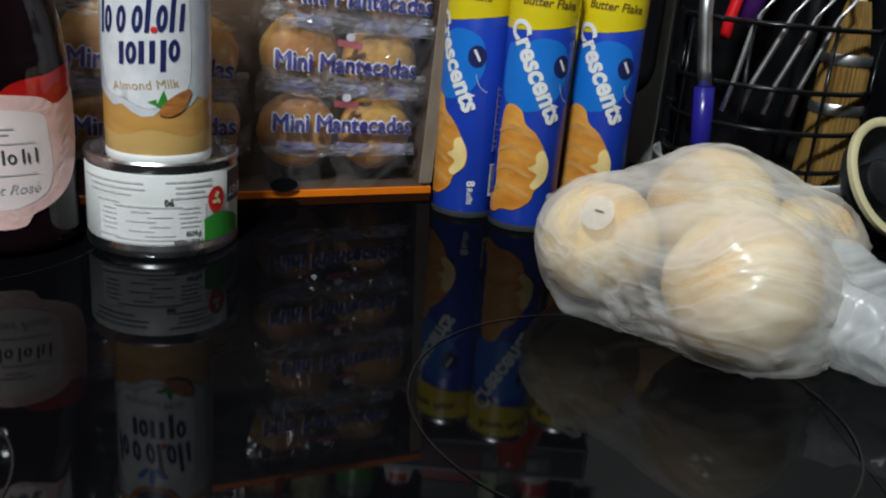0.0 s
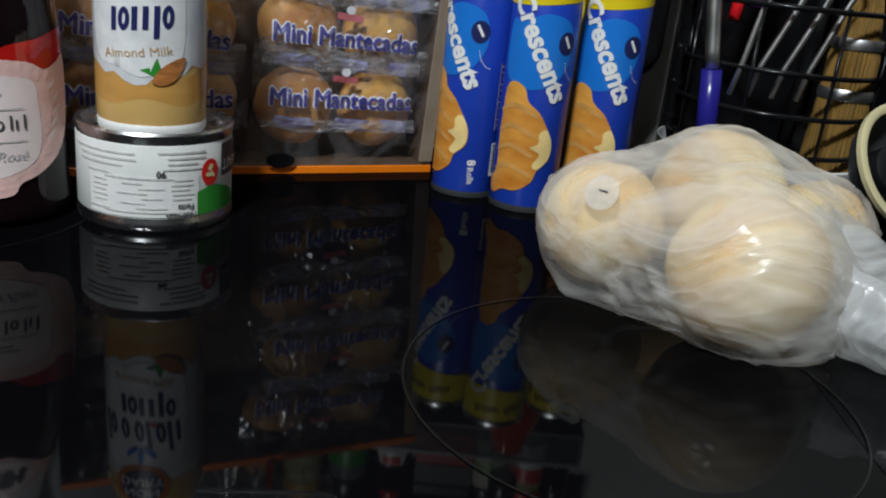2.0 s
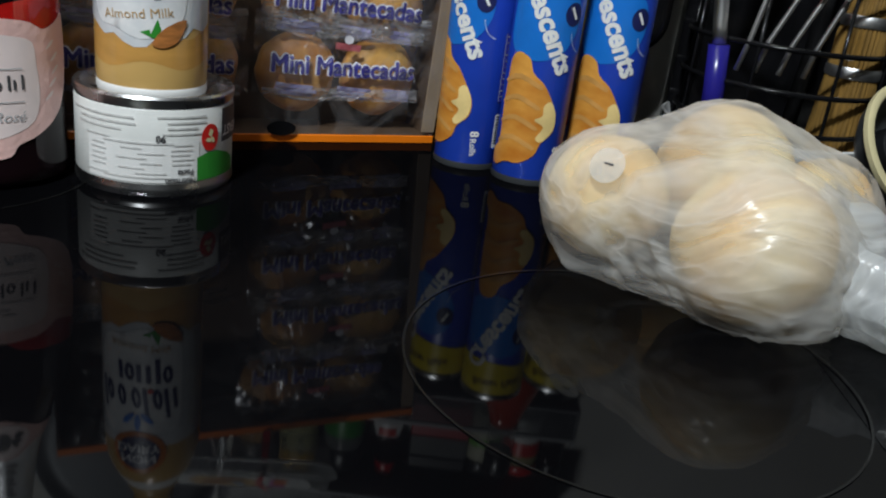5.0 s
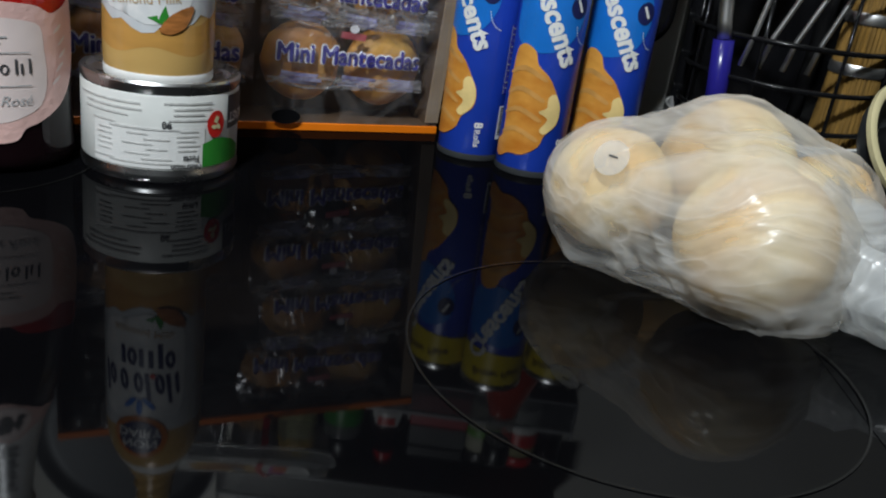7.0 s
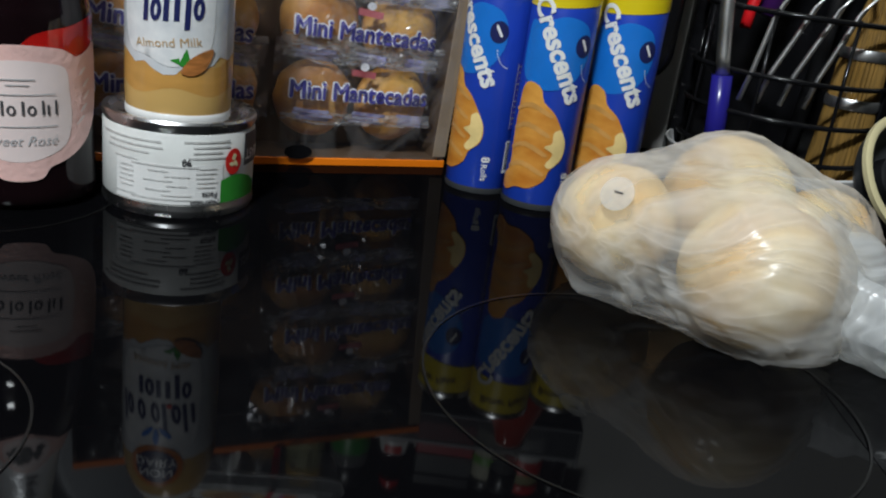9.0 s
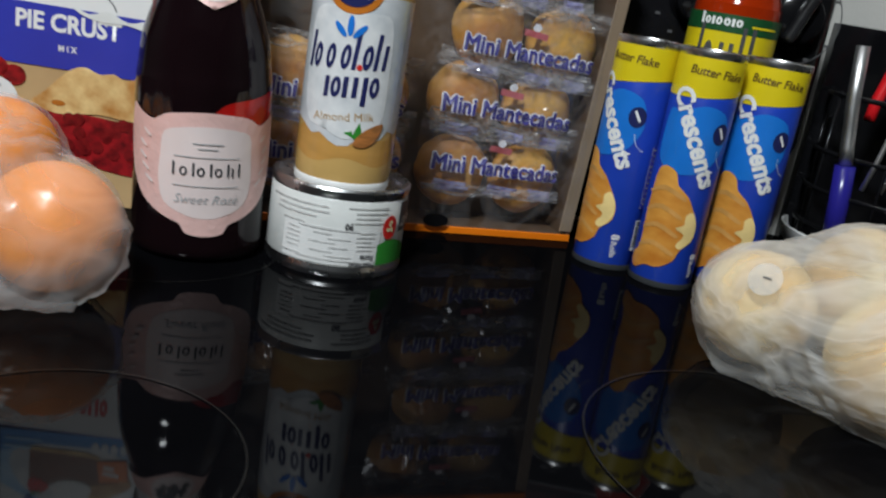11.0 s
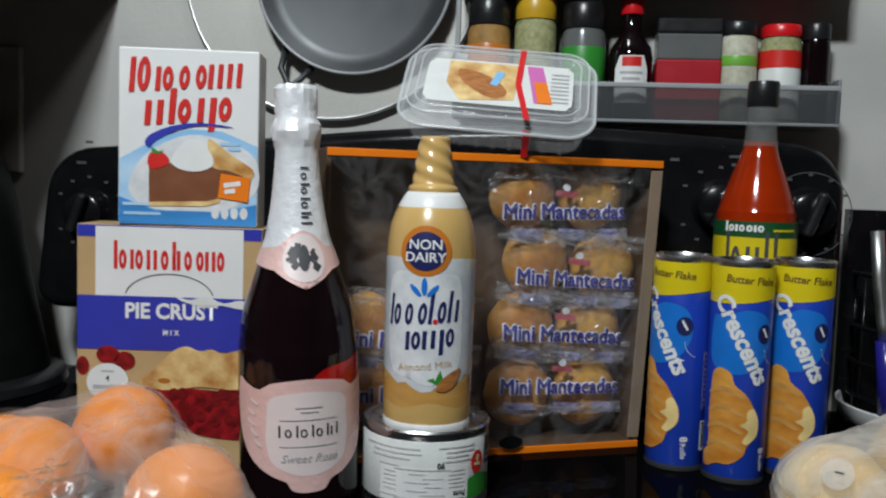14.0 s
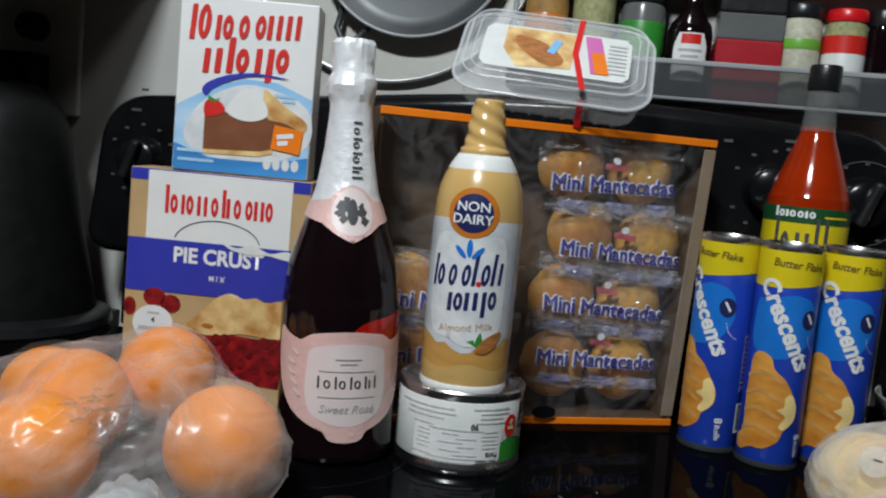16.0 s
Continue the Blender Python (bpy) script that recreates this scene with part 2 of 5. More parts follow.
M_REDTIN = mat("deep_red_label", (0.38, 0.01, 0.02), 0.35)
M_PALEHERB = mat("pale_herbs", (0.48, 0.47, 0.36), 0.6, 0, 0.2, 160)
M_GREENL = mat("leaf_green_print", (0.16, 0.42, 0.05), 0.4)
M_PURPLE = mat("purple_plastic", (0.05, 0.01, 0.10), 0.3)
M_BAGPRINT = mat("grey_green_bag_print", (0.13, 0.19, 0.14), 0.5, alpha=0.32, spec=0.1)
M_STICKER = mat("thin_white_sticker", (0.74, 0.72, 0.68), 0.5, 0, 0.08, 90, alpha=0.30, spec=0.2)
M_TANDEEP = mat("caramel_can_print", (0.55, 0.29, 0.075), 0.25, 0, 0.12, 40, coat=0.4, stretch=(1, 1, 3))
M_SPICE = mat("ground_spice", (0.30, 0.16, 0.04), 0.7, 0, 0.3, 90)
M_HERB = mat("dried_herbs", (0.30, 0.30, 0.14), 0.7, 0, 0.3, 200)

# ---- builders ----


def thing(name, x, y, z, rz=0, label="", category="", group="", rx=0, ry=0, kind="", lean=0):
    ob = new(name)
    ob.empty_display_size = 0.02
    ob.matrix_world = pose(U * x, U * y, U * z, 0, lean, 0) @ pose(0, 0, 0, rx, ry, rz)
    return tagged(ob, label, category, group, kind)


def part(name, bm, material, parent=None, label="", smooth=None):
    """Links a bmesh (in plan units) as one mesh object under its thing."""
    bmesh.ops.scale(bm, vec=(U, U, U), verts=bm.verts)
    me = bpy.data.meshes.new(name)
    if smooth is not None:
        for f in bm.faces:
            f.smooth = True
    bm.to_mesh(me)
    bm.free()
    if smooth is not None and smooth < 180:
        me.set_sharp_from_angle(angle=radians(smooth))
    me.materials.append(material)
    ob = new(name, me)
    if parent:
        ob.parent = parent
    if label:
        tagged(ob, label)
    return ob


def moved(bm, x=0, y=0, z=0, rx=0, ry=0, rz=0):
    bmesh.ops.transform(bm, matrix=pose(x, y, z, rx, ry, rz), verts=bm.verts)
    return bm


def rbox(w, d, h, bev=0.002, seg=2, x=0, y=0, z=0):
    """A bevelled block, its base centred on x, y at height z."""
    bm = bmesh.new()
    bmesh.ops.create_cube(bm, size=1)
    bmesh.ops.scale(bm, vec=(w, d, h), verts=bm.verts)
    bmesh.ops.translate(bm, vec=(x, y, z + h / 2), verts=bm.verts)
    if bev:
        bmesh.ops.bevel(bm, geom=bm.edges[:], offset=bev, segments=seg, affect="EDGES", profile=0.5)
    return bm


def lathe(profile, seg=48, twist=None):
    """A turned form from (radius, height) pairs."""
    bm = bmesh.new()
    rings = []
    for r, z in profile:
        if r < 1e-6:
            rings.append([bm.verts.new((0, 0, z))])
        else:
            rings.append([bm.verts.new((r * math.cos(2 * math.pi * i / seg) * (twist(i / seg, z) if twist else 1), r * math.sin(2 * math.pi * i / seg) * (twist(i / seg, z) if twist else 1), z)) for i in range(seg)])
    for a, b in zip(rings, rings[1:]):
        for i in range(seg):
            j = (i + 1) % seg
            if len(a) == 1 and len(b) == 1:
                continue
            if len(a) == 1:
                bm.faces.new((a[0], b[j], b[i]))
            elif len(b) == 1:
                bm.faces.new((a[i], a[j], b[0]))
            else:
                bm.faces.new((a[i], a[j], b[j], b[i]))
    bmesh.ops.recalc_face_normals(bm, faces=bm.faces[:])
    return bm


def tube(points, r, seg=8, closed=False):
    """A round wire along points."""
    bm = bmesh.new()
    pts = [Vector(p) for p in points]
    n = len(pts)
    rings = []
    up = Vector((0.123, 0.345, 0.93)).normalized()
    for i, p in enumerate(pts):
        a = pts[(i - 1) % n] if (closed or i > 0) else p
        b = pts[(i + 1) % n] if (closed or i < n - 1) else p
        d = (b - a).normalized()
        s = d.cross(up)
        if s.length < 0.05:
            s = d.cross(Vector((1, 0, 0)))
        s.normalize()
        t = s.cross(d)
        rings.append([bm.verts.new(p + r * (math.cos(2 * math.pi * k / seg) * s + math.sin(2 * math.pi * k / seg) * t)) for k in range(seg)])
    for i in range(n if closed else n - 1):
        a, b = rings[i], rings[(i + 1) % n]
        for k in range(seg):
            bm.faces.new((a[k], a[(k + 1) % seg], b[(k + 1) % seg], b[k]))
    if not closed:
        bm.faces.new(rings[0])
        bm.faces.new(rings[-1])
    bmesh.ops.recalc_face_normals(bm, faces=bm.faces[:])
    return bm


def join(*parts):
    bm = bmesh.new()
    for b in parts:
        me = bpy.data.meshes.new("tmp")
        b.to_mesh(me)
        b.free()
        bm.from_mesh(me)
        bpy.data.meshes.remove(me)
    return bm


def shape(*polys):
    """Flat outlines (u, v) as faces."""
    bm = bmesh.new()
    for poly in polys:
        bm.faces.new([bm.verts.new((u, v, 0)) for u, v in poly])
    return bm


def oval(cu, cv, a, b=None, n=28, turn=0):
    b = b or a
    c, s = math.cos(radians(turn)), math.sin(radians(turn))
    return [(cu + a * math.cos(t) * c - b * math.sin(t) * s, cv + a * math.cos(t) * s + b * math.sin(t) * c) for t in (2 * math.pi * i / n for i in range(n))]


def rect(cu, cv, w, h, turn=0, skew=0):
    c, s = math.cos(radians(turn)), math.sin(radians(turn))
    pts = [(-w / 2 - skew, -h / 2), (w / 2 - skew, -h / 2), (w / 2 + skew, h / 2), (-w / 2 + skew, h / 2)]
    return [(cu + x * c - y * s, cv + x * s + y * c) for x, y in pts]


def soft(points, n=6):
    """A closed smooth outline through points."""
    out = []
    k = len(points)
    for i in range(k):
        p0, p1, p2, p3 = (points[(i + j - 1) % k] for j in range(4))
        for q in range(n):
            t = q / n
            out.append(tuple(0.5 * (2 * b + (c - a) * t + (2 * a - 5 * b + 4 * c - d) * t * t + (3 * b - a - 3 * c + d) * t ** 3) for a, b, c, d in zip(p0, p1, p2, p3)))
    return out


def words(text, size, cu=0, cv=0, turn=0, bold=0.0, shear=0.0, stretch=1.0):
    """Lettering in the built-in font, flat, centred on (cu, cv)."""
    c = bpy.data.curves.new("lettering", "FONT")
    c.body, c.size, c.align_x, c.align_y, c.offset, c.shear, c.resolution_u = text, size, "CENTER", "CENTER", bold * size, shear, 3
    ob = new("lettering", c)
    me = bpy.data.meshes.new_from_object(ob)
    bm = bmesh.new()
    bm.from_mesh(me)
    bpy.data.objects.remove(ob)
    bpy.data.curves.remove(c)
    bpy.data.meshes.remove(me)
    bmesh.ops.scale(bm, vec=(stretch, 1, 1), verts=bm.verts)
    return moved(bm, cu, cv, 0, 0, 0, turn)


def heavy(text, size, reach, n, stretch=1.0, cu=0, cv=0):
    """Bold lettering: the same word laid n times round a small circle, each a hair above the last."""
    done = []
    for k in range(n):
        b = words(text, size, 0, 0, 0, 0, 0, stretch)
        a = 2 * math.pi * k / n
        done.append(moved(b, cu + reach * math.cos(a), cv + reach * math.sin(a), 0.00004 * k))
    return join(*done)


def marks(code, h, width, cu, cv, stroke=0.22, turn=0, skew=0.0):
    """Plain dots and bars that stand for a name: o dot, O tall dot, i bar, l tall bar, j bar that hangs lower, _ gap."""
    adv = {"o": 0.86, "O": 1.05, "i": 0.40, "l": 0.42, "j": 0.42, "_": 0.22}
    total = sum(adv[k] for k in code)
    c, s = math.cos(radians(turn)), math.sin(radians(turn))
    sx = width / (total * h)
    out, x = [], -total / 2
    for k in code:
        m = x + adv[k] / 2
        x += adv[k]
        if k == "_":
            continue
        if k in "oO":
            top = 1.0 if k == "o" else 1.45
            a, b = adv[k] * 0.45, top / 2
            thick = stroke * 1.15
            sweep = [radians(20 * i) for i in range(19)]
            ring = [(m + 0.9 * a * math.cos(q), b + b * math.sin(q)) for q in sweep] + [(m + max(0.1, 0.9 * a - thick) * math.cos(q), b + (b - thick * 0.8) * math.sin(q)) for q in reversed(sweep)]
            out.extend([ring[i], ring[i + 1], ring[-i - 2], ring[-i - 1]] for i in range(18))
        else:
            lo, hi = {"i": (0, 1), "l": (0, 1.45), "j": (-0.4, 1)}[k]
            w = min(stroke * 0.62, 0.40 * adv[k])
            out.append([(m - w, lo), (m + w, lo), (m + w, hi), (m - w, hi)])
    done = []
    for poly in out:
        pts = [(px * h * sx + skew * (py - 0.5) * h, (py - 0.5) * h) for px, py in poly]
        done.append([(cu + px * c - py * s, cv + px * s + py * c) for px, py in pts])
    return shape(*done)


def flat(bm, y, lift=0.0005, narrow=1.0):
    """Lays a flat outline on a front face at depth y: u to the right, v up."""
    for v in bm.verts:
        v.co = Vector((v.co.x * narrow, y - lift, v.co.y))
    return bm


def wrapped(bm, radius, lift=0.0005, step=0.006, vstep=0.0):
    """Wraps a flat outline round an upright turned form: radius is a number or a function of the height; u = 0 faces -y."""
    rad = radius if callable(radius) else (lambda z: radius)
    us, vs = [v.co.x for v in bm.verts], [v.co.y for v in bm.verts]
    for lo, hi, st, no in ((min(us), max(us), step, (1, 0, 0)), (min(vs), max(vs), vstep, (0, 1, 0))):
        if st:
            q = math.floor(lo / st) * st + st
            while q < hi:
                bmesh.ops.bisect_plane(bm, geom=bm.verts[:] + bm.edges[:] + bm.faces[:], plane_co=(no[0] * q, no[1] * q, 0), plane_no=no)
                q += st
    big = rad(0.5 * (min(vs) + max(vs))) if not callable(radius) else max(rad(v) for v in vs)
    for v in bm.verts:
        a = v.co.x / big
        r = rad(v.co.y) + lift
        v.co = Vector((r * math.sin(a), -r * math.cos(a), v.co.y))
    return bm


def at_profile(profile):
    def f(z):
        for (r0, z0), (r1, z1) in zip(profile, profile[1:]):
            if z0 <= z <= z1 and z1 > z0:
                return r0 + (r1 - r0) * (z - z0) / (z1 - z0)
        return profile[-1][0] if z > profile[-1][1] else profile[0][0]
    return f


def smoothed(profile, n=5):
    out = []
    for i in range(len(profile) - 1):
        p0, p1, p2, p3 = profile[max(0, i - 1)], profile[i], profile[i + 1], profile[min(len(profile) - 1, i + 2)]
        for q in range(n):
            t = q / n
            out.append(tuple(0.5 * (2 * b + (c - a) * t + (2 * a - 5 * b + 4 * c - d) * t * t + (3 * b - a - 3 * c + d) * t ** 3) for a, b, c, d in zip(p0, p1, p2, p3)))
    return out + [profile[-1]]


# ---- room ----


def slab(name, x0, x1, y0, y1, z0, z1, material, label, category, kind="structure"):
    ob = part(name, rbox(x1 - x0, y1 - y0, z1 - z0, 0, 1, (x0 + x1) / 2, (y0 + y1) / 2, z0), material)
    return tagged(ob, label, category, "", kind)


WALL_Y = 1.27
slab("wall_north", -2.4, 2.4, WALL_Y, WALL_Y + 0.12, -1.1, 1.9, M_WALL, "off-white painted kitchen wall behind the stove", "wall")
# Unseen walls that close the room, in the darkened colour.
slab("wall_south", -2.4, 2.4, -2.6, -2.48, -1.1, 1.9, M_WALLSHADE, "plain unseen kitchen wall, darkened in its colour", "wall")
slab("wall_east", 2.28, 2.4, -2.48, WALL_Y, -1.1, 1.9, M_WALLSHADE, "plain unseen kitchen wall, darkened in its colour", "wall")
slab("wall_west", -2.4, -2.28, -2.48, WALL_Y, -1.1, 1.9, M_WALLSHADE, "plain unseen kitchen wall, darkened in its colour", "wall")
slab("floor", -2.28, 2.28, -2.48, WALL_Y, -1.16, -1.1, M_FLOOR, "beige kitchen floor", "floor")
slab("ceiling", -2.4, 2.4, -2.6, WALL_Y + 0.12, 1.9, 1.98, M_CEIL, "white painted kitchen ceiling", "ceiling")
slab("counter_right", 0.2753, 1.6, 0.38, WALL_Y, -0.05, -0.0004, M_GLASS_TOP, "glossy black counter beside the stove", "counter")
# Black sheet over the low wall right of the stove.
slab("black_panel_right", 0.30, 1.6, WALL_Y - 0.02, WALL_Y - 0.0005, -0.001, 0.25, M_BLACK, "glossy black panel low on the wall beside the stove", "backsplash")
# Unseen block, placed to cast shade on the wall left of the stove.
slab("unseen_shade_cupboard", -2.27, -0.635, WALL_Y - 0.45, WALL_Y - 0.0005, 0.50, 1.40, M_BLACKP, "unseen dark cupboard that shades the wall by the side counter", "cupboard")
slab("counter_left", -2.0, -0.697, 0.38, WALL_Y, -0.05, -0.004, M_COUNTER, "dark laminate counter beside the stove", "counter")
slab("base_cabinet_right", 0.285, 1.6, 0.42, WALL_Y, -1.1, -0.05, M_BLACKP, "dark base cabinet under the counter", "cabinet")
slab("base_cabinet_left", -2.0, -0.705, 0.42, WALL_Y, -1.1, -0.05, M_BLACKP, "dark base cabinet under the counter", "cabinet")


# ---- stove ----
def ring_print(r, w, n=96):
    bm = bmesh.new()
    a = [bm.verts.new((r * math.cos(2 * math.pi * i / n), r * math.sin(2 * math.pi * i / n), 0)) for i in range(n)]
    b = [bm.verts.new(((r - w) * math.cos(2 * math.pi * i / n), (r - w) * math.sin(2 * math.pi * i / n), 0)) for i in range(n)]
    for i in range(n):
        bm.faces.new((a[i], a[(i + 1) % n], b[(i + 1) % n], b[i]))
    return bm


def outline_slab(points, y0, y1, bev=0.006):
    """An upright slab with the outline (x, z), from y0 to y1."""
    bm = bmesh.new()
    f = bm.faces.new([bm.verts.new((x, y0, z)) for x, z in points])
    ext = bmesh.ops.extrude_face_region(bm, geom=[f])
    bmesh.ops.translate(bm, vec=(0, y1 - y0, 0), verts=[v for v in ext["geom"] if isinstance(v, bmesh.types.BMVert)])
    bmesh.ops.recalc_face_normals(bm, faces=bm.faces[:])
    if bev:
        front = [e for e in bm.edges if all(abs(v.co.y - y0) < 1e-6 for v in e.verts)]
        bmesh.ops.bevel(bm, geom=front, offset=bev, segments=4, affect="EDGES", profile=0.5)
    return bm


def arc(cx, cz, r, a0, a1, n=8):
    return [(cx + r * math.cos(radians(a0 + (a1 - a0) * i / n)), cz + r * math.sin(radians(a0 + (a1 - a0) * i / n))) for i in range(n + 1)]


BG_Y = 1.15
stove = thing("stove", -0.21, 0.75, 0, 0, "black electric stove with a glass cooktop and rounded control panel", "stove")
part("cooktop", moved(rbox(0.97, 0.78, 0.012, 0.0008, 2, 0, 0, -0.012), 0, 0.02, 0), M_GLASS_TOP, stove, "glossy black ceramic glass cooktop")
part("oven_body", rbox(0.96, 0.74, 1.08, 0.004, 1, 0, 0.03, -1.093), M_BLACK, stove)
for bx, by, br in ((0.375, -0.081, 0.118), (0.018, -0.215, 0.084), (-0.075, 0.09, 0.100)):
    part("burner_ring", moved(ring_print(br, 0.0013), bx, by, 0.0006), M_RING, stove, "thin grey printed burner ring")
guard = [*arc(0.415, 0.263, 0.06, 0, 90), *[(0.38 - 0.74 * i / 24, 0.324 + (0.016 - 0.030 * (i / 24) ** 2) * math.sin(math.pi * i / 24) - 0.026 * (i / 24) ** 3) for i in range(25)],
         *arc(-0.398, 0.230, 0.065, 90, 180), *arc(-0.445, 0.125, 0.030, 180, 270), *arc(0.44, 0.125, 0.035, 270, 360)]
part("control_panel", moved(outline_slab(guard, BG_Y, BG_Y + 0.07, 0.016), 0, -0.75, 0), M_BLACK, stove, "glossy black upright control panel with rounded corners", 40)
part("panel_foot", rbox(0.86, 0.05, 0.10, 0.004, 2, 0, BG_Y + 0.045 - 0.75, 0.0), M_BLACK, stove)


def knob(x, z):
    k = part("knob", moved(lathe([(0.0, 0.022), (0.020, 0.022), (0.024, 0.019), (0.026, 0.004), (0.030, 0.0), (0.0, 0.0)], 40), x, BG_Y - 0.75 - 0.0005, z, 90, 0, 0), M_BLACK, stove, "round black control knob", 40)
    part("knob_grip", moved(rbox(0.011, 0.05, 0.014, 0.004, 3), x, BG_Y - 0.75 - 0.022, z, 90, 20, 0), M_BLACKP, k)
    for i in range(11):
        a = radians(-60 + 30 * i)
        part("dial_mark", moved(flat(shape(rect(0.043 * math.sin(a), 0.043 * math.cos(a), 0.005, 0.0028)), 0, 0.0), x, BG_Y - 0.75 - 0.0012, z), M_GREYPRINT, k)


for kx, kz in ((-0.400, 0.215), (-0.315, 0.215), (0.340, 0.25), (0.435, 0.245)):
    knob(kx, kz)
for px, pz, w in ((0.355, 0.305, 0.016), (0.355, 0.296, 0.01), (0.29, 0.30, 0.012), (0.265, 0.27, 0.014), (0.265, 0.255, 0.012), (-0.41, 0.275, 0.016), (-0.40, 0.30, 0.012), (-0.34, 0.295, 0.013)):
    part("panel_print", flat(shape(rect(px, pz, w * 0.8, 0.0032)), BG_Y - 0.75, 0.0012), M_GREYPRINT, stove)
part("panel_print", moved(flat(ring_print(0.046, 0.0012), BG_Y - 0.75, 0.0012), 0.435, 0, 0.245), M_GREYPRINT, stove)


# ---- sparkling wine ----
BOTTLE = smoothed([(0.0472, 0.006), (0.0472, 0.05), (0.0472, 0.118), (0.0462, 0.132), (0.0430, 0.157), (0.0325, 0.190), (0.0240, 0.217), (0.0185, 0.252), (0.0155, 0.287)], 5)
rb = at_profile(BOTTLE)
wine = thing("wine_bottle", -0.2506, 0.844, 0, 26, "dark bottle of pink sparkling wine with white foil neck", "bottle", lean=-1.65)
wine.scale = (1.035, 1.035, 1.022)
part("glass", lathe([(0, 0.004), (0.030, 0.004), (0.040, 0.0), (0.045, 0.002), *BOTTLE, (0.0, 0.29)], 64), M_BOTTLE, wine, "dark red-black glass", 60)
# Red patch laid on the opaque glass, painted as light through the wine.
part("wine", wrapped(shape(soft([(0.002, 0.100), (0.010, 0.114), (0.034, 0.119), (0.067, 0.123), (0.071, 0.096), (0.036, 0.096)])), rb, 0.0003, 0.005, 0.006), M_WINEGLOW, wine, "red patch painted for light through the wine", 180)


def crinkle(u, z):
    return 1 + 0.10 * noise.noise((4 * math.cos(6.28 * u), 4 * math.sin(6.28 * u), z * 150)) * (1 if z > 0.285 else 0.12)


part("foil", lathe([(rb(z) + 0.0008, z) for z in (0.196, 0.205, 0.217, 0.235, 0.252, 0.27, 0.283)] + [(0.0172, 0.287), (0.0185, 0.291), (0.0196, 0.298), (0.0186, 0.304), (0.0165, 0.308), (0.0163, 0.316), (0.0166, 0.324), (0.0168, 0.331), (0.0150, 0.3345), (0, 0.335)], 40, crinkle), M_FOIL, wine, "crinkled white foil over cork and neck", 22)
collar = [(-0.072, 0.2065), (-0.05, 0.2065), (-0.026, 0.2085), (-0.012, 0.218), (0.0, 0.221), (0.012, 0.218), (0.026, 0.2085), (0.05, 0.2065), (0.072, 0.2065), (0.072, 0.196), (0.045, 0.193), (0.026, 0.190), (0.014, 0.183), (0.0, 0.176), (-0.014, 0.183), (-0.026, 0.190), (-0.045, 0.193), (-0.072, 0.196)]
part("neck_label", wrapped(shape(collar), rb, 0.0016, 0.004, 0.004), M_PINK, wine, "pink foil collar label", 180)
part("crest", wrapped(shape(oval(0, 0.2, 0.019, 0.0185)), rb, 0.0020, 0.004, 0.004), M_PINKL, wine, "", 180)
part("crest_print", wrapped(shape(*[rect(random.uniform(-0.011, 0.011), 0.2 + random.uniform(-0.009, 0.009), random.uniform(0.003, 0.008), random.uniform(0.002, 0.006), random.uniform(0, 90)) for _ in range(16)], oval(0, 0.2, 0.0045, 0.010)), rb, 0.0024, 0.004, 0.004), M_INK, wine, "", 180)


def lowered(points):
    return [(u, 0.0205 + (v - 0.0165) * 0.907) for u, v in points]


shield = [(-0.062, 0.112), (-0.052, 0.108), (-0.040, 0.104), (-0.034, 0.1065), (-0.028, 0.110), (-0.014, 0.1125), (0.0, 0.1135), (0.014, 0.1125), (0.028, 0.110), (0.034, 0.1065), (0.040, 0.104), (0.052, 0.108), (0.062, 0.112), (0.0655, 0.090), (0.0605, 0.064), (0.050, 0.046), (0.038, 0.036), (0.026, 0.0295), (0.017, 0.026), (0.012, 0.0185), (0.0, 0.0165), (-0.012, 0.0185), (-0.017, 0.026), (-0.026, 0.0295), (-0.038, 0.036), (-0.050, 0.046), (-0.0605, 0.064), (-0.0655, 0.090)]
part("label", wrapped(shape(soft(lowered(shield), 3)), rb, 0.0010, 0.005, 0.012), M_PINK, wine, "embossed pink shield-shaped paper label", 180)
inner = [(-0.030, 0.096), (-0.018, 0.101), (0, 0.103), (0.018, 0.101), (0.030, 0.096), (0.032, 0.080), (0.033, 0.060), (0.028, 0.042), (0.012, 0.033), (0, 0.031), (-0.012, 0.033), (-0.028, 0.042), (-0.033, 0.060), (-0.032, 0.080)]
part("label_panel", wrapped(shape(soft(lowered(inner), 3)), rb, 0.0012, 0.005, 0.012), M_PINKL, wine, "", 180)
part("name_print", wrapped(marks("l_o_lo_lo_li_l", 0.0064, 0.047, 0, 0.0675, 0.16), rb, 0.0018, 0.004), M_INK, wine)
part("label_text", wrapped(words("Sweet Rosé", 0.0090, 0, 0.0475, 0, 0.0, 0.35), rb, 0.0018, 0.004), M_INKL, wine)
part("label_rule", wrapped(shape(rect(0, 0.0775, 0.044, 0.0007), rect(0, 0.0570, 0.044, 0.0007), rect(0, 0.0870, 0.020, 0.0009), rect(0, 0.0835, 0.013, 0.0008)), rb, 0.0018, 0.004), M_INKL, wine)
part("foil_text", wrapped(marks("l_o_lo_lo_li_l", 0.0056, 0.046, 0.002, 0.248, 0.16, -90), rb, 0.0020, 0.003, 0.004), M_INK, wine)
for sgn in (-1, 1):
    part("label_emboss", wrapped(shape(*[oval(sgn * (0.043 + 0.004 * math.sin(k)), 0.090 - 0.008 * k, 0.0045, 0.0012, 12, sgn * 35) for k in range(5)]), rb, 0.0019, 0.004, 0.005), M_PINKL, wine, "", 180)

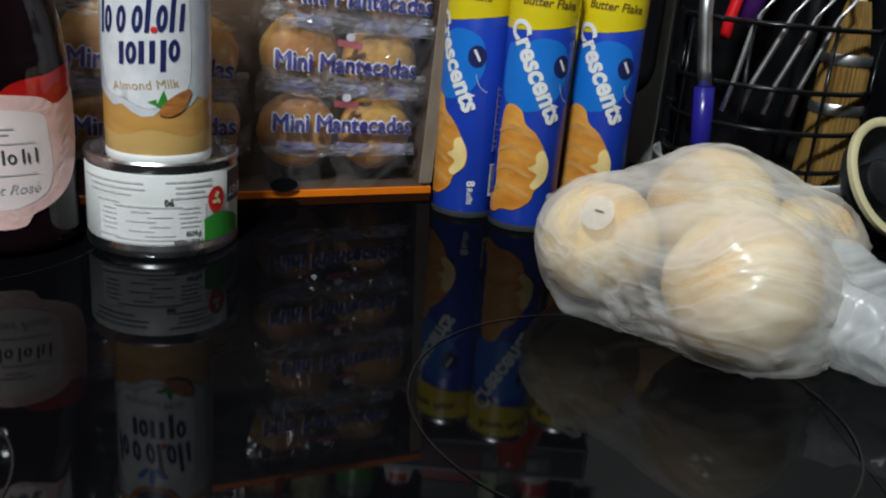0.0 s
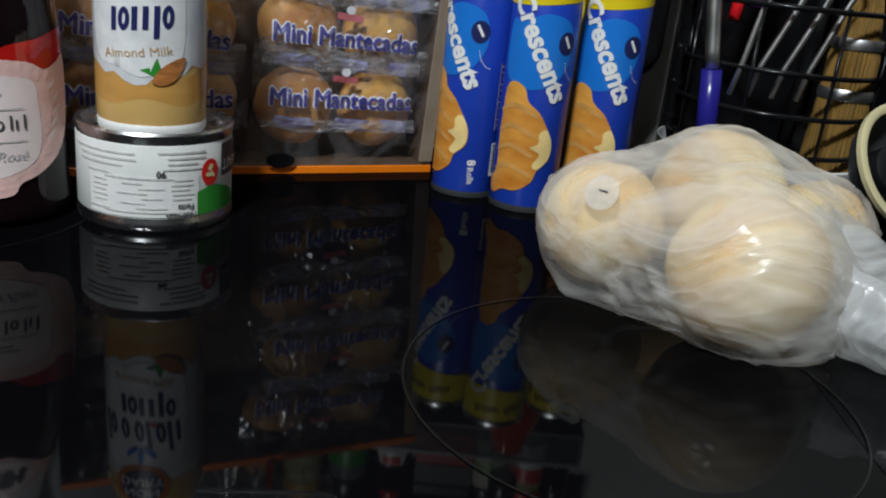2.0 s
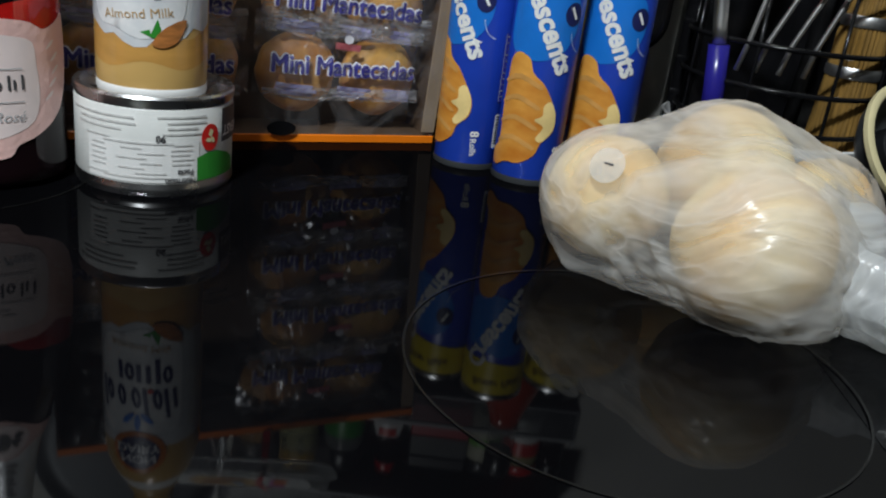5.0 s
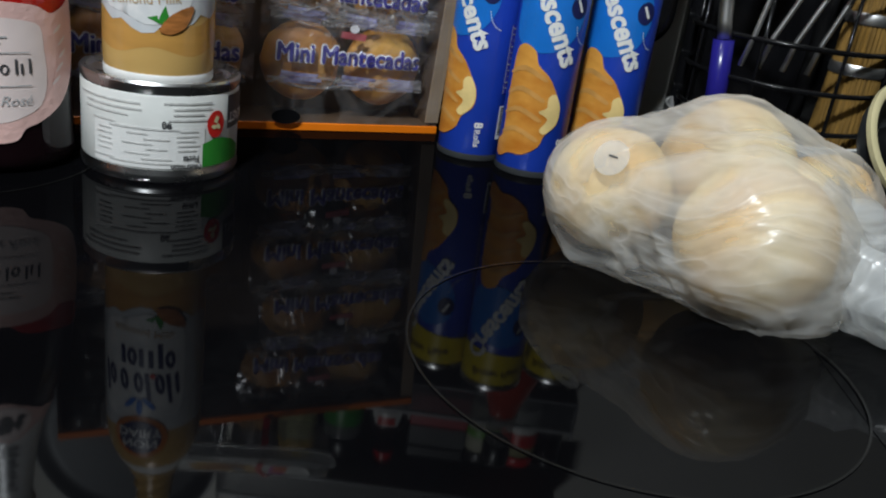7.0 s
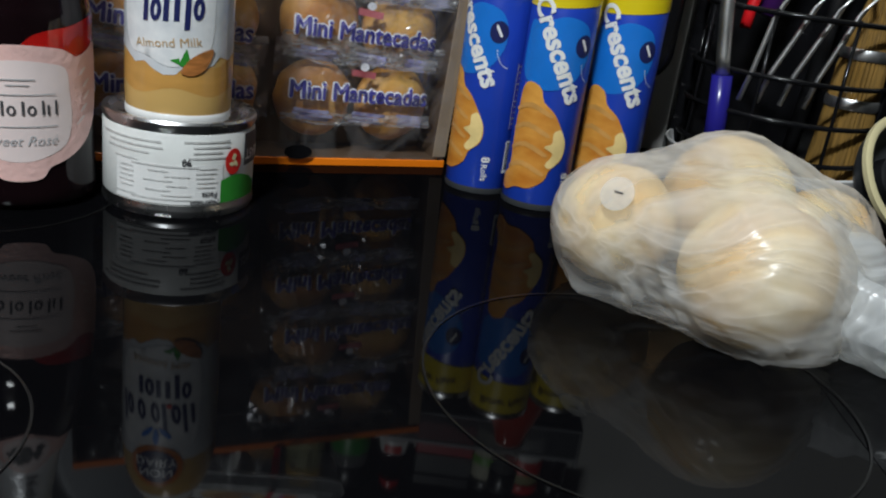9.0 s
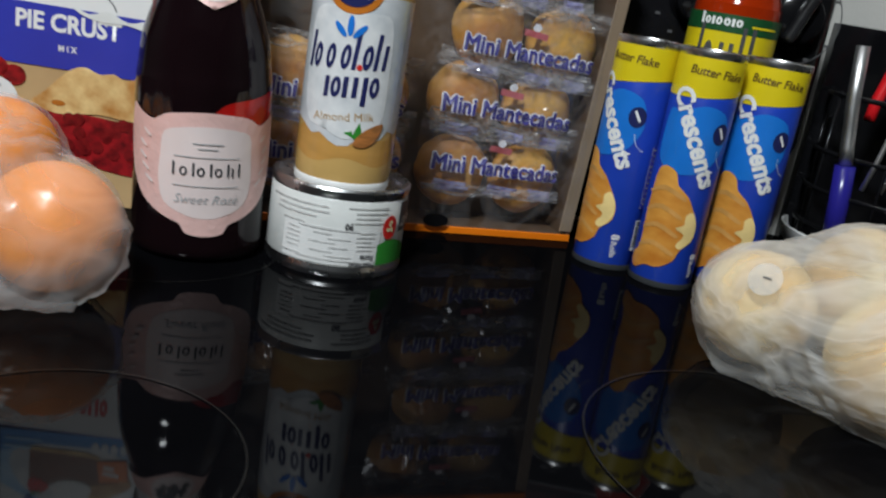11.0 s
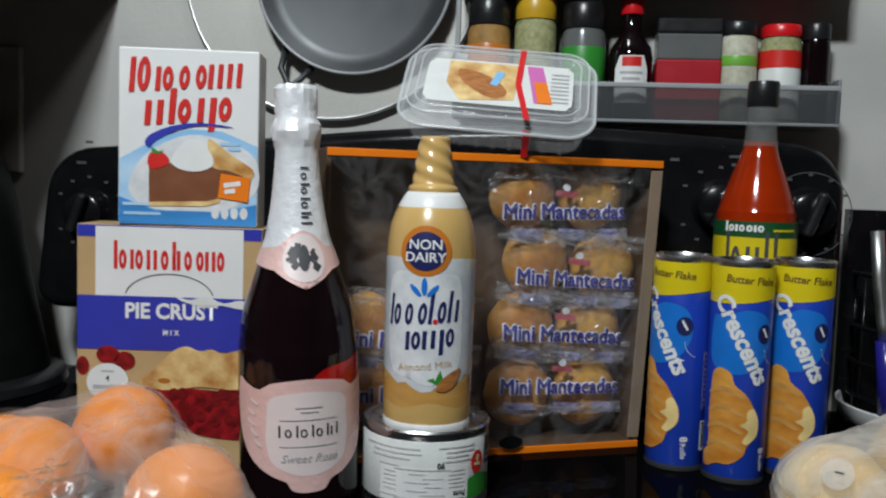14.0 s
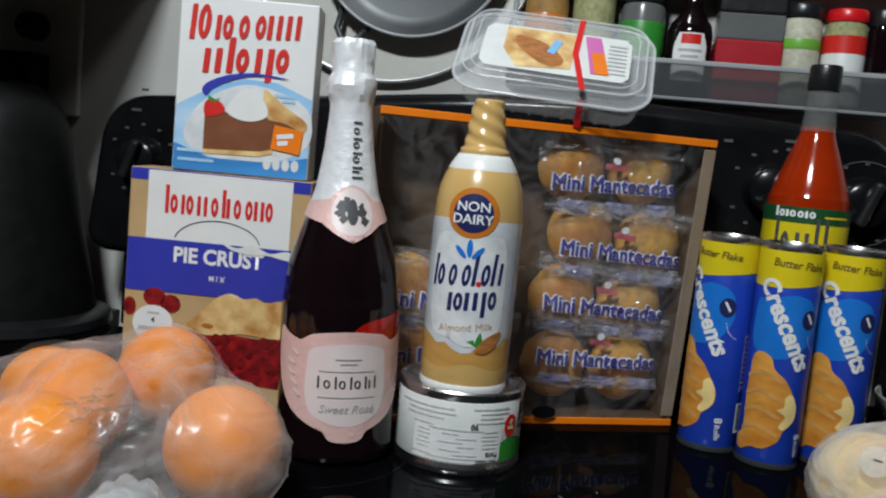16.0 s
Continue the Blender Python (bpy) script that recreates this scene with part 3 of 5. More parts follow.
# ---- canned chicken, stood upside down ----
can = thing("tin_can", -0.1503, 0.8788, 0, 17.5, "short tin can standing upside down with a white label", "can")
can.scale = (1.057, 1.057, 1.19)
CR = 0.0515
part("can_body", lathe([(0, 0.003), (0.046, 0.003), (0.047, 0.0), (0.0505, 0.0), (CR, 0.002), (CR, 0.0045), (0.0500, 0.007), (0.0500, 0.051), (CR, 0.0535), (CR, 0.0562), (0.0505, 0.0575), (0.0470, 0.0575), (0.0462, 0.054), (0.036, 0.0532), (0.034, 0.0542), (0.0, 0.0542)], 72), M_TIN, can, "bright tin rims and lid", 35)
part("label", lathe([(0.0503, 0.0072), (0.0508, 0.0080), (0.0508, 0.0498), (0.0503, 0.0506)], 72), M_PAPERW, can, "white printed paper label", 60)
part("label_print", wrapped(shape(*[rect(-0.037 + 0.005 * (i % 2), 0.0455 - 0.0035 * i, 0.05 - 0.008 * (i % 3), 0.0012) for i in range(3)], *[rect(0.018 + 0.003 * (i % 2), 0.0465 - 0.0032 * i, 0.032 - 0.006 * (i % 3), 0.0011) for i in range(4)]), CR - 0.0007, 0.0006, 0.005), M_INKF, can)
part("facts_panel", wrapped(shape(rect(-0.008, 0.0205, 0.074, 0.024)), CR - 0.0007, 0.0004, 0.005), M_WHITE, can)
lines = [rect(-0.010, 0.0315, 0.044, 0.0011), rect(-0.010, 0.0115, 0.044, 0.0010), rect(-0.037, 0.0335, 0.018, 0.0009), rect(-0.037, 0.0125, 0.018, 0.0009)]
lines += [rect(-0.014 + 0.012 * (i % 2), 0.0285 - 0.0029 * i, 0.013 + 0.003 * (i % 3), 0.0009) for i in range(6)] + [rect(-0.036, 0.029 - 0.003 * i, 0.010 + 0.002 * (i % 2), 0.0008) for i in range(5)]
lines += [rect(0.018 - 0.001 * (i % 3), 0.0305 - 0.0028 * i, 0.012 + 0.002 * (i % 2), 0.0009) for i in range(5)]
part("facts_print", wrapped(shape(*lines), CR - 0.0007, 0.0009, 0.005), M_INKF, can)
part("facts_text", join(wrapped(words("Nutrition", 0.0052, 0.0165, 0.0095, 180, 0.02), CR - 0.0007, 0.0010, 0.004), wrapped(words("Facts", 0.0052, 0.0195, 0.0145, 180, 0.02), CR - 0.0007, 0.0010, 0.004), wrapped(words("90", 0.0060, 0.004, 0.0345, 180, 0.03), CR - 0.0007, 0.0010, 0.004)), M_INK, can)
part("seal_print", wrapped(shape(oval(0.0375, 0.0335, 0.0072, 0.0080)), CR - 0.0007, 0.0009, 0.003), M_RED, can, "round red seal")
part("seal_mark", wrapped(shape(*[oval(0.0375 + 0.002 * math.sin(k * 2.1), 0.0335 + 0.0028 * math.cos(k * 2.1), 0.0013, 0.0024, 10, k * 40) for k in range(4)]), CR - 0.0007, 0.0012, 0.003), M_CREAMPL, can)
part("colour_block", wrapped(shape([(0.0275, 0.0085), (0.066, 0.0085), (0.066, 0.016), (0.056, 0.0215), (0.045, 0.0245), (0.036, 0.0248), (0.0275, 0.0225)]), CR - 0.0007, 0.0006, 0.004), M_GREEN, can, "green label block")
part("name_block", wrapped(shape(rect(0.062, 0.039, 0.027, 0.020)), CR - 0.0007, 0.0007, 0.004), M_INK, can)
part("name_text", wrapped(words("BREAST", 0.0085, 0.064, 0.036, 180, 0.02), CR - 0.0007, 0.0011, 0.004), M_WHITE, can)

# ---- whipped topping can ----
REDDI = [(0.0352, 0.0), (0.0362, 0.002), (0.0362, 0.006), (0.0372, 0.010), (0.0375, 0.02), (0.0375, 0.150), (0.0368, 0.165), (0.0348, 0.178), (0.0315, 0.188), (0.0285, 0.194)]
rr = at_profile(REDDI)
whip = thing("whipped_cream_can", -0.1491, 0.8691, 0.0648, 1, "tall tan and white aerosol can of whipped topping", "can")
whip.scale = (0.985, 0.985, 0.942)
part("can_body", lathe([(0, 0.001), *REDDI, (0.0, 0.194)], 64), M_TAN, whip, "", 50)
part("base_ring", lathe([(0.0345, 0.0), (0.0362, 0.0002), (0.0371, 0.002), (0.0371, 0.0065), (0.0366, 0.0075)], 64), M_WHITE, whip, "white plastic base ring", 60)
part("collar", lathe([(0.0290, 0.1925), (0.0288, 0.1945), (0.0240, 0.2030), (0.0215, 0.2065), (0.0, 0.2065)], 56), M_WHITE, whip, "white shoulder collar", 60)


def twist(u, z):
    return 1 + 0.045 * math.sin(2 * math.pi * (u * 3) + z * 480)


part("nozzle_cap", lathe([(0.0205, 0.2066), (0.0210, 0.2085), (0.0205, 0.2115), (0.0180, 0.2125)] + [(0.0178 - 0.0052 * i / 24, 0.2125 + 0.0405 * i / 24) for i in range(1, 25)] + [(0.0115, 0.2545), (0.0, 0.2548)], 48, lambda u, z: twist(u, z) if z > 0.213 else 1), M_TAN, whip, "tan ribbed nozzle cap", 80)
wave = [(-0.059, 0.149), (-0.03, 0.151), (0, 0.150), (0.03, 0.151), (0.059, 0.149), (0.059, 0.052), (0.050, 0.047), (0.040, 0.050), (0.034, 0.044), (0.024, 0.040), (0.014, 0.043), (0.008, 0.037), (0.0, 0.036), (-0.007, 0.039), (-0.014, 0.044), (-0.022, 0.042), (-0.032, 0.048), (-0.044, 0.052), (-0.052, 0.049), (-0.059, 0.052)]
part("label_cream", wrapped(shape(wave), rr, 0.0003, 0.004, 0.0), M_CANWHITE, whip, "pale cream-swirl print", 180)
part("caramel_wave", wrapped(shape([(-0.117 + 0.234 * i / 40, 0.046 + 0.004 * math.sin(i * 0.9)) for i in range(41)] + [(0.117 - 0.234 * i / 40, 0.024 + 0.003 * math.sin(i * 0.7 + 1)) for i in range(41)]), rr, 0.0001, 0.004), M_TANDEEP, whip, "deeper caramel print near the base", 180)
part("cream_swirl", wrapped(shape(soft([(-0.030, 0.135), (-0.012, 0.140), (0.012, 0.138), (0.030, 0.134), (0.034, 0.10), (0.033, 0.06), (0.02, 0.047), (0.004, 0.042), (-0.012, 0.048), (-0.026, 0.052), (-0.033, 0.07), (-0.034, 0.11)], 4)), rr, 0.0006, 0.004, 0.012), M_CREAM, whip, "", 180)
part("badge", wrapped(shape(oval(0, 0.157, 0.0215, 0.0215, 40)), rr, 0.0009, 0.003, 0.004), M_ORANGEBR, whip, "round badge in burnt orange and navy", 180)
part("badge_field", wrapped(shape(oval(0, 0.157, 0.0165, 0.0165, 40)), rr, 0.0013, 0.003, 0.004), M_NAVY, whip, "", 180)
part("badge_text", join(wrapped(words("NON", 0.0115, 0, 0.1622, 0, 0.015), rr, 0.0018, 0.003, 0.004), wrapped(words("DAIRY", 0.0115, 0, 0.1515, 0, 0.015), rr, 0.0018, 0.003, 0.004)), M_WHITE, whip, "", 180)
part("name_print", join(wrapped(marks("lo_o_ol_ol_i", 0.0185, 0.062, -0.001, 0.104, 0.24, 5, 0.18), rr, 0.0011, 0.003), wrapped(marks("ioi_i_jo", 0.0155, 0.042, 0.006, 0.082, 0.26, 6, 0.14), rr, 0.0011, 0.003)), M_NAVY, whip, "", 180)
part("name_dot", wrapped(shape(oval(0.0095, 0.0975, 0.0022, 0.0022, 12)), rr, 0.0012, 0.003), M_RED, whip)
part("splash", wrapped(shape(oval(-0.007, 0.1235, 0.0022, 0.0068, 14, 42), oval(0, 0.127, 0.0024, 0.0078, 14), oval(0.007, 0.1235, 0.0022, 0.0068, 14, -42)), rr, 0.0011, 0.003), M_SKY, whip)
part("milk_text", wrapped(words("Almond Milk", 0.0088, 0.002, 0.0585, 6, 0.0), rr, 0.0011, 0.003), M_KRAFT, whip)
part("almond", wrapped(shape(soft([(0.012, 0.038), (0.020, 0.037), (0.029, 0.043), (0.034, 0.055), (0.028, 0.055), (0.019, 0.050), (0.013, 0.043)], 5)), rr, 0.0011, 0.003, 0.006), M_ALMOND, whip, "printed brown almond", 180)
part("leaf", wrapped(shape([(0.010, 0.044), (0.013, 0.052), (0.015, 0.056), (0.017, 0.049), (0.014, 0.043)], [(0.004, 0.047), (0.010, 0.049), (0.011, 0.044)]), rr, 0.0010, 0.003), M_GREEN, whip)


# ---- tubes of crescent dough ----
TR = 0.0284


def dough_tube(name):
    t = thing(name, 0, 0, 0, 0, "blue cardboard dough tube with yellow band and metal ends", "tube", "dough tubes")
    part("tube_body", lathe([(0.0275, 0.004), (TR - 0.0003, 0.005), (TR - 0.0003, 0.195), (0.0275, 0.196)], 48), M_BLUE, t, "blue printed cardboard", 60)
    part("bottom_rim", lathe([(0, 0.0015), (0.026, 0.0015), (0.027, 0), (0.0285, 0.0004), (0.0290, 0.003), (0.0286, 0.0055)], 48), M_PAN, t, "dark tin bottom rim", 40)
    part("top_rim", lathe([(0.0286, 0.1945), (0.0292, 0.197), (0.0286, 0.2), (0.0272, 0.2005), (0.0262, 0.1985), (0.0258, 0.195), (0.022, 0.1945), (0, 0.1945)], 48), M_TIN, t, "tin lid with raised rim", 40)
    n = 40
    full = 2 * math.pi * TR
    low = [(-full / 2 + full * i / n, 0.1655 - 0.004 * math.sin(2 * math.pi * i / n - 0.6)) for i in range(n + 1)]
    part("yellow_band", wrapped(shape(low + [(full / 2, 0.1945), (-full / 2, 0.1945)]), TR, 0.0001, 0.004), M_YELLOW, t, "yellow printed band", 180)
    part("swoosh", wrapped(shape(soft([(-0.030, 0.150), (-0.018, 0.150), (0.002, 0.157), (0.022, 0.150), (0.027, 0.128), (0.016, 0.108), (0.0, 0.100), (-0.018, 0.100), (-0.032, 0.110), (-0.034, 0.130)], 5)), TR, 0.0002, 0.004), M_SKY, t, "", 180)
    part("flake_text", wrapped(words("Butter Flake", 0.0095, 0.004, 0.183, -3, 0.02, 0.1), TR, 0.0005, 0.003), M_BROWNINK, t)
    part("roll_text", wrapped(words("Crescents", 0.0225, -0.0025, 0.1310, -61, 0.038, 0.1, 0.95), TR, 0.0009, 0.003), M_WHITE, t, "white slanted lettering")
    cr = [(-0.028, 0.098), (-0.020, 0.104), (-0.010, 0.100), (-0.006, 0.090), (0.004, 0.082), (0.012, 0.070), (0.018, 0.058), (0.017, 0.045), (0.008, 0.036), (0.004, 0.026), (-0.008, 0.018), (-0.020, 0.017), (-0.029, 0.012), (-0.036, 0.014), (-0.037, 0.024), (-0.030, 0.032), (-0.031, 0.060), (-0.030, 0.080)]
    part("pastry_print", wrapped(shape(soft(cr, 3)), TR, 0.0005, 0.003, 0.0), M_CROISSANT, t, "printed golden crescent roll", 180)
    part("pastry_cut", wrapped(shape(soft([(0.006, 0.066), (0.012, 0.069), (0.0175, 0.058), (0.0165, 0.046), (0.008, 0.037), (0.003, 0.040), (0.008, 0.049), (0.0, 0.054), (0.006, 0.058)], 4)), TR, 0.0008, 0.003), M_CRUMB, t, "", 180)
    part("pastry_fold", wrapped(shape(*[soft([(-0.030, z), (-0.016, z + 0.006), (0.002, z - 0.001), (0.001, z - 0.004), (-0.016, z + 0.002), (-0.030, z - 0.003)], 3) for z in (0.034, 0.050, 0.066, 0.082)]), TR, 0.0008, 0.003), M_PIED, t, "", 180)
    part("badge", wrapped(shape(oval(0.0195, 0.136, 0.0078, 0.0088)), TR, 0.0005, 0.003), M_NAVY, t, "round navy badge", 180)
    part("badge_mark", wrapped(shape(rect(0.0195, 0.137, 0.010, 0.0022, -60)), TR, 0.0009, 0.003), M_WHITE, t)
    part("dotted_rule", wrapped(shape(*[oval(0.024 - 0.012 * math.cos(radians(10 + 8 * i)) + 0.008, 0.124 - 0.016 * math.sin(radians(10 + 8 * i)), 0.0005, 0.0006, 8) for i in range(10)]), TR, 0.0005, 0.003), M_WHITE, t)
    part("count_text", join(wrapped(words("8", 0.0100, 0.0235, 0.0305, -85, 0.03), TR, 0.0005, 0.003), wrapped(words("Rolls", 0.0075, 0.0235, 0.0195, -85, 0.01), TR, 0.0005, 0.003)), M_WHITE, t)
    part("side_panel", wrapped(shape(rect(0.0485, 0.085, 0.014, 0.055)), TR, 0.0003, 0.003), M_BOXBLUE, t)
    part("side_rules", wrapped(shape(*[rect(0.0485, 0.110 - 0.0048 * i, 0.0115 - 0.002 * (i % 3), 0.0009) for i in range(11)], rect(0.042, 0.085, 0.0006, 0.055)), TR, 0.0006, 0.003), M_INKL, t)
    part("price_code", wrapped(shape(rect(0.048, 0.033, 0.013, 0.028)), TR, 0.0004, 0.003), M_WHITE, t)
    part("code_lines", wrapped(shape(*[rect(0.048, 0.045 - 0.0022 * i, 0.0105, 0.0010 if i % 3 else 0.0014) for i in range(11)]), TR, 0.0007, 0.003), M_INK, t)
    return t


M_CHOCL = mat("toasted_edge_print", (0.45, 0.14, 0.015), 0.4, 0, 0.2, 60)
first = dough_tube("dough_tube")
first.matrix_basis = pose(U * 0.0774, U * 1.0141, 0, 0, 0, -40) @ Matrix.Diagonal((0.992, 0.992, 1.027, 1))
for tx, ty, rz in ((0.1278, 0.9878, -3), (0.1887, 1.014, -14)):
    copy_thing(first, pose(U * tx, U * ty, 0, 0, 0, rz))

# ---- hot sauce ----
HS = smoothed([(0.0409, 0.004), (0.0414, 0.02), (0.0414, 0.225), (0.0400, 0.247), (0.0315, 0.276), (0.0195, 0.309), (0.0160, 0.329), (0.0146, 0.356)], 4)
rh = at_profile(HS)
sauce = thing("hot_sauce_bottle", 0.1614, 1.1075, 0, -8, "glass bottle of red hot sauce with black screw cap", "bottle")
part("sauce", lathe([(0, 0.006), *[(r - 0.0012, z) for r, z in HS if z < 0.322], (0.0, 0.3195)], 48), M_SAUCE, sauce, "bright red pepper sauce", 60)
part("glass", lathe([(r, z) for r, z in HS if z > 0.312] + [(0.0138, 0.3565)], 48), M_CLEAR, sauce, "clear glass neck", 60)
part("foot", lathe([(0, 0.0), (0.036, 0.0), (0.0409, 0.004), (0.0400, 0.0055), (0, 0.0055)], 48), M_CLEAR, sauce, "clear glass foot", 60)
part("cap", lathe([(0.0150, 0.356), (0.0157, 0.3575), (0.0157, 0.3795), (0.0147, 0.382), (0, 0.382)], 40, lambda u, z: 1 + 0.012 * math.cos(2 * math.pi * u * 40)), M_BLACKP, sauce, "ribbed black screw cap", 50)
part("label", wrapped(shape(rect(0, 0.14, 0.19, 0.165)), rh, 0.0006, 0.004), M_YELLOW, sauce, "yellow paper label", 180)
part("label_strip", wrapped(shape(rect(0, 0.2295, 0.19, 0.016)), rh, 0.0009, 0.004), M_DKGREEN, sauce, "dark green label strip", 180)
part("name_print", wrapped(marks("lo_i_i_l_l", 0.034, 0.054, -0.006, 0.195, 0.22), rh, 0.0010, 0.004), M_INK, sauce)
part("maker_print", wrapped(marks("loiooio", 0.007, 0.040, -0.014, 0.2305, 0.3), rh, 0.0013, 0.004), M_WHITE, sauce)
part("strip_rule", wrapped(shape(rect(0.028, 0.229, 0.028, 0.002)), rh, 0.0013, 0.004), M_YELLOW, sauce)

# ---- cartons ----
kw, kh, narrow = 0.176, 0.2135, 0.909
pie = thing("pie_crust_box", -0.391, 0.9145, 0, 8.3, "tan and blue carton of pie crust mix", "box")
pie.scale = (1.031, 1.031, 1.031)
F = -0.026
part("carton", rbox(kw * narrow, 0.052, kh, 0.0012, 2), M_KRAFT, pie, "tan printed carton")
part("top_band", flat(shape(rect(0, 0.208, kw - 0.002, 0.010)), F, 0.0005, narrow), M_BOXBLUE, pie)
part("white_panel", flat(shape(rect(0.0, 0.180, 0.140, 0.064)), F, 0.0007, narrow), M_CARTONW, pie, "white front panel")
part("blue_band", flat(shape([(-kw / 2 + 0.001, 0.152), (kw / 2 - 0.001, 0.152), (kw / 2 - 0.001, 0.105), (-kw / 2 + 0.001, 0.105)]), F, 0.0009, narrow), M_BOXBLUE, pie, "royal blue band")
part("name_print", flat(marks("lo_io_i_i_o_li_o_oi_io", 0.0170, 0.106, 0.0, 0.1840, 0.30), F, 0.0012, narrow), M_RED, pie)
arch = [(0.042 * math.cos(radians(a)), 0.151 + 0.021 * math.sin(radians(a))) for a in range(10, 171, 8)]
part("arch_print", flat(shape(*[rect((a[0] + b[0]) / 2, (a[1] + b[1]) / 2, math.dist(a, b) * 1.1, 0.0009, math.degrees(math.atan2(b[1] - a[1], b[0] - a[0]))) for a, b in zip(arch, arch[1:])]), F, 0.0012, narrow), M_INK, pie)
part("tear", moved(flat(shape(soft([(0.006, 0.150), (0.02, 0.146), (0.035, 0.150), (0.052, 0.144), (0.068, 0.147), (0.085, 0.142), (0.070, 0.139), (0.05, 0.142), (0.03, 0.141), (0.012, 0.145)], 3)), F, 0.0018, narrow), 0, 0, 0.004), M_PAPERW, pie, "torn paper strip")
part("product_text", flat(words("PIE CRUST", 0.0185, 0.002, 0.1388, 0, 0.035, 0, 1.03), F, 0.0013, narrow), M_WHITE, pie, "white capital lettering")
part("kind_text", flat(words("M I X", 0.0068, 0.002, 0.1205, 0, 0.02), F, 0.0013, narrow), M_WHITE, pie)
crust = [(-0.028, 0.048), (-0.016, 0.064), (-0.006, 0.080), (0.006, 0.096), (0.018, 0.101), (0.030, 0.095), (0.042, 0.098), (0.052, 0.092), (0.066, 0.097), (0.080, 0.092), (0.087, 0.084), (0.087, 0.048), (0.06, 0.041), (0.03, 0.044), (0.0, 0.038), (-0.016, 0.041)]
crust = [(u, 0.064 + (v - 0.038) * 0.62) for u, v in crust]
part("crust_print", moved(flat(shape(soft(crust, 3)), F, 0.0012, narrow), 0, 0, 0.006), M_PIE, pie, "printed golden pie crust")
rnd = random.Random(5)
for k in range(26):
    part("cherry", moved(flat(shape(oval(rnd.uniform(-0.014, 0.082), rnd.uniform(0.034, 0.063), 0.0052, 0.0050, 14)), F, 0.0013 + 0.00004 * k, narrow), 0, 0, 0.006), M_CHERRYB, pie)
part("crust_slit", moved(flat(shape(oval(-0.004, 0.0725, 0.006, 0.0022, 12)), F, 0.0016, narrow), 0, 0, 0.006), M_CHOCL, pie)
part("filling_print", moved(flat(shape(soft([(-0.022, 0.066), (0.02, 0.066), (0.06, 0.064), (0.087, 0.067), (0.087, 0.026), (0.05, 0.022), (0.01, 0.030), (-0.016, 0.042)], 3)), F, 0.0010, narrow), 0, 0, 0.006), M_CHERRY, pie, "printed dark cherry filling")
part("cherry_print", moved(flat(shape(oval(-0.058, 0.094, 0.011, 0.008), oval(-0.042, 0.089, 0.010, 0.008), oval(-0.082, 0.084, 0.006, 0.008)), F, 0.0010, narrow), 0, 0, 0.006), M_CHERRY, pie)
part("yield_badge", moved(flat(shape(oval(-0.058, 0.070, 0.020, 0.0165)), F, 0.0014, narrow), 0, 0, 0.006), M_WHITE, pie)
part("yield_text", moved(flat(words("4", 0.007, -0.058, 0.073, 0, 0.02), F, 0.0017, narrow), 0, 0, 0.006), M_INK, pie)
part("yield_rule", moved(flat(shape(rect(-0.058, 0.0655, 0.028, 0.0034), rect(-0.058, 0.0795, 0.012, 0.0016)), F, 0.0017, narrow), 0, 0, 0.006), M_INKL, pie)

DZ, dw, dh, narrow = 0.2207, 0.129, 0.1505, 0.915
topping = thing("topping_mix_box", -0.3765, 0.9135, DZ, 11, "white and blue carton of dessert topping mix", "box")
topping.scale = (1.034, 1.034, 1.034)
F = -0.021
part("carton", rbox(dw * narrow, 0.042, dh, 0.0012, 2), M_CARTONW, topping, "white printed carton")
part("sky_print", flat(shape([(-dw / 2 + 0.001, 0.001), (dw / 2 - 0.001, 0.001), (dw / 2 - 0.001, 0.070), (0.03, 0.082), (0.0, 0.083), (-0.03, 0.074), (-dw / 2 + 0.001, 0.056)]), F, 0.0005, narrow), M_SKYBOX, topping, "sky blue printed lower half")
part("plate_print", flat(shape(soft([(-0.055, 0.030), (-0.04, 0.060), (0.0, 0.078), (0.04, 0.072), (dw / 2 - 0.002, 0.058), (dw / 2 - 0.002, 0.03), (0.03, 0.014), (-0.03, 0.014)], 4)), F, 0.0008, narrow), M_CREAM, topping)
part("water_print", flat(shape([(-dw / 2 + 0.001, 0.001), (dw / 2 - 0.001, 0.001), (dw / 2 - 0.001, 0.020), (0.03, 0.013), (-0.03, 0.013), (-dw / 2 + 0.001, 0.024)]), F, 0.0010, narrow), M_SKYB, topping)
part("name_print", flat(marks("lO_io_o_oi_i_i_i", 0.0200, 0.104, -0.003, 0.1265, 0.30, 4, 0.15), F, 0.0011, narrow), M_RED, topping)
part("name_print", flat(marks("i_i_lo_i_jo", 0.0205, 0.082, 0.000, 0.0985, 0.32, 4, 0.15), F, 0.0011, narrow), M_RED, topping)
part("swirl_print", flat(shape(soft([(-0.040, 0.071), (-0.036, 0.066), (-0.030, 0.072), (-0.012, 0.081), (0.010, 0.086), (0.042, 0.0855), (0.012, 0.0885), (-0.014, 0.0855), (-0.034, 0.078)], 4)), F, 0.0012, narrow), M_BOXBLUE, topping)
part("cake_print", flat(shape([(-0.036, 0.020), (0.018, 0.022), (0.052, 0.030), (0.058, 0.046), (0.02, 0.056), (-0.036, 0.052)]), F, 0.0013, narrow), M_CHOC, topping, "printed slice of chocolate pie")
part("crust_print", flat(shape(soft([(0.018, 0.074), (0.026, 0.072), (0.04, 0.062), (0.060, 0.05), (0.057, 0.042), (0.04, 0.048), (0.022, 0.052)], 4)), F, 0.0016, narrow), M_PIE, topping)
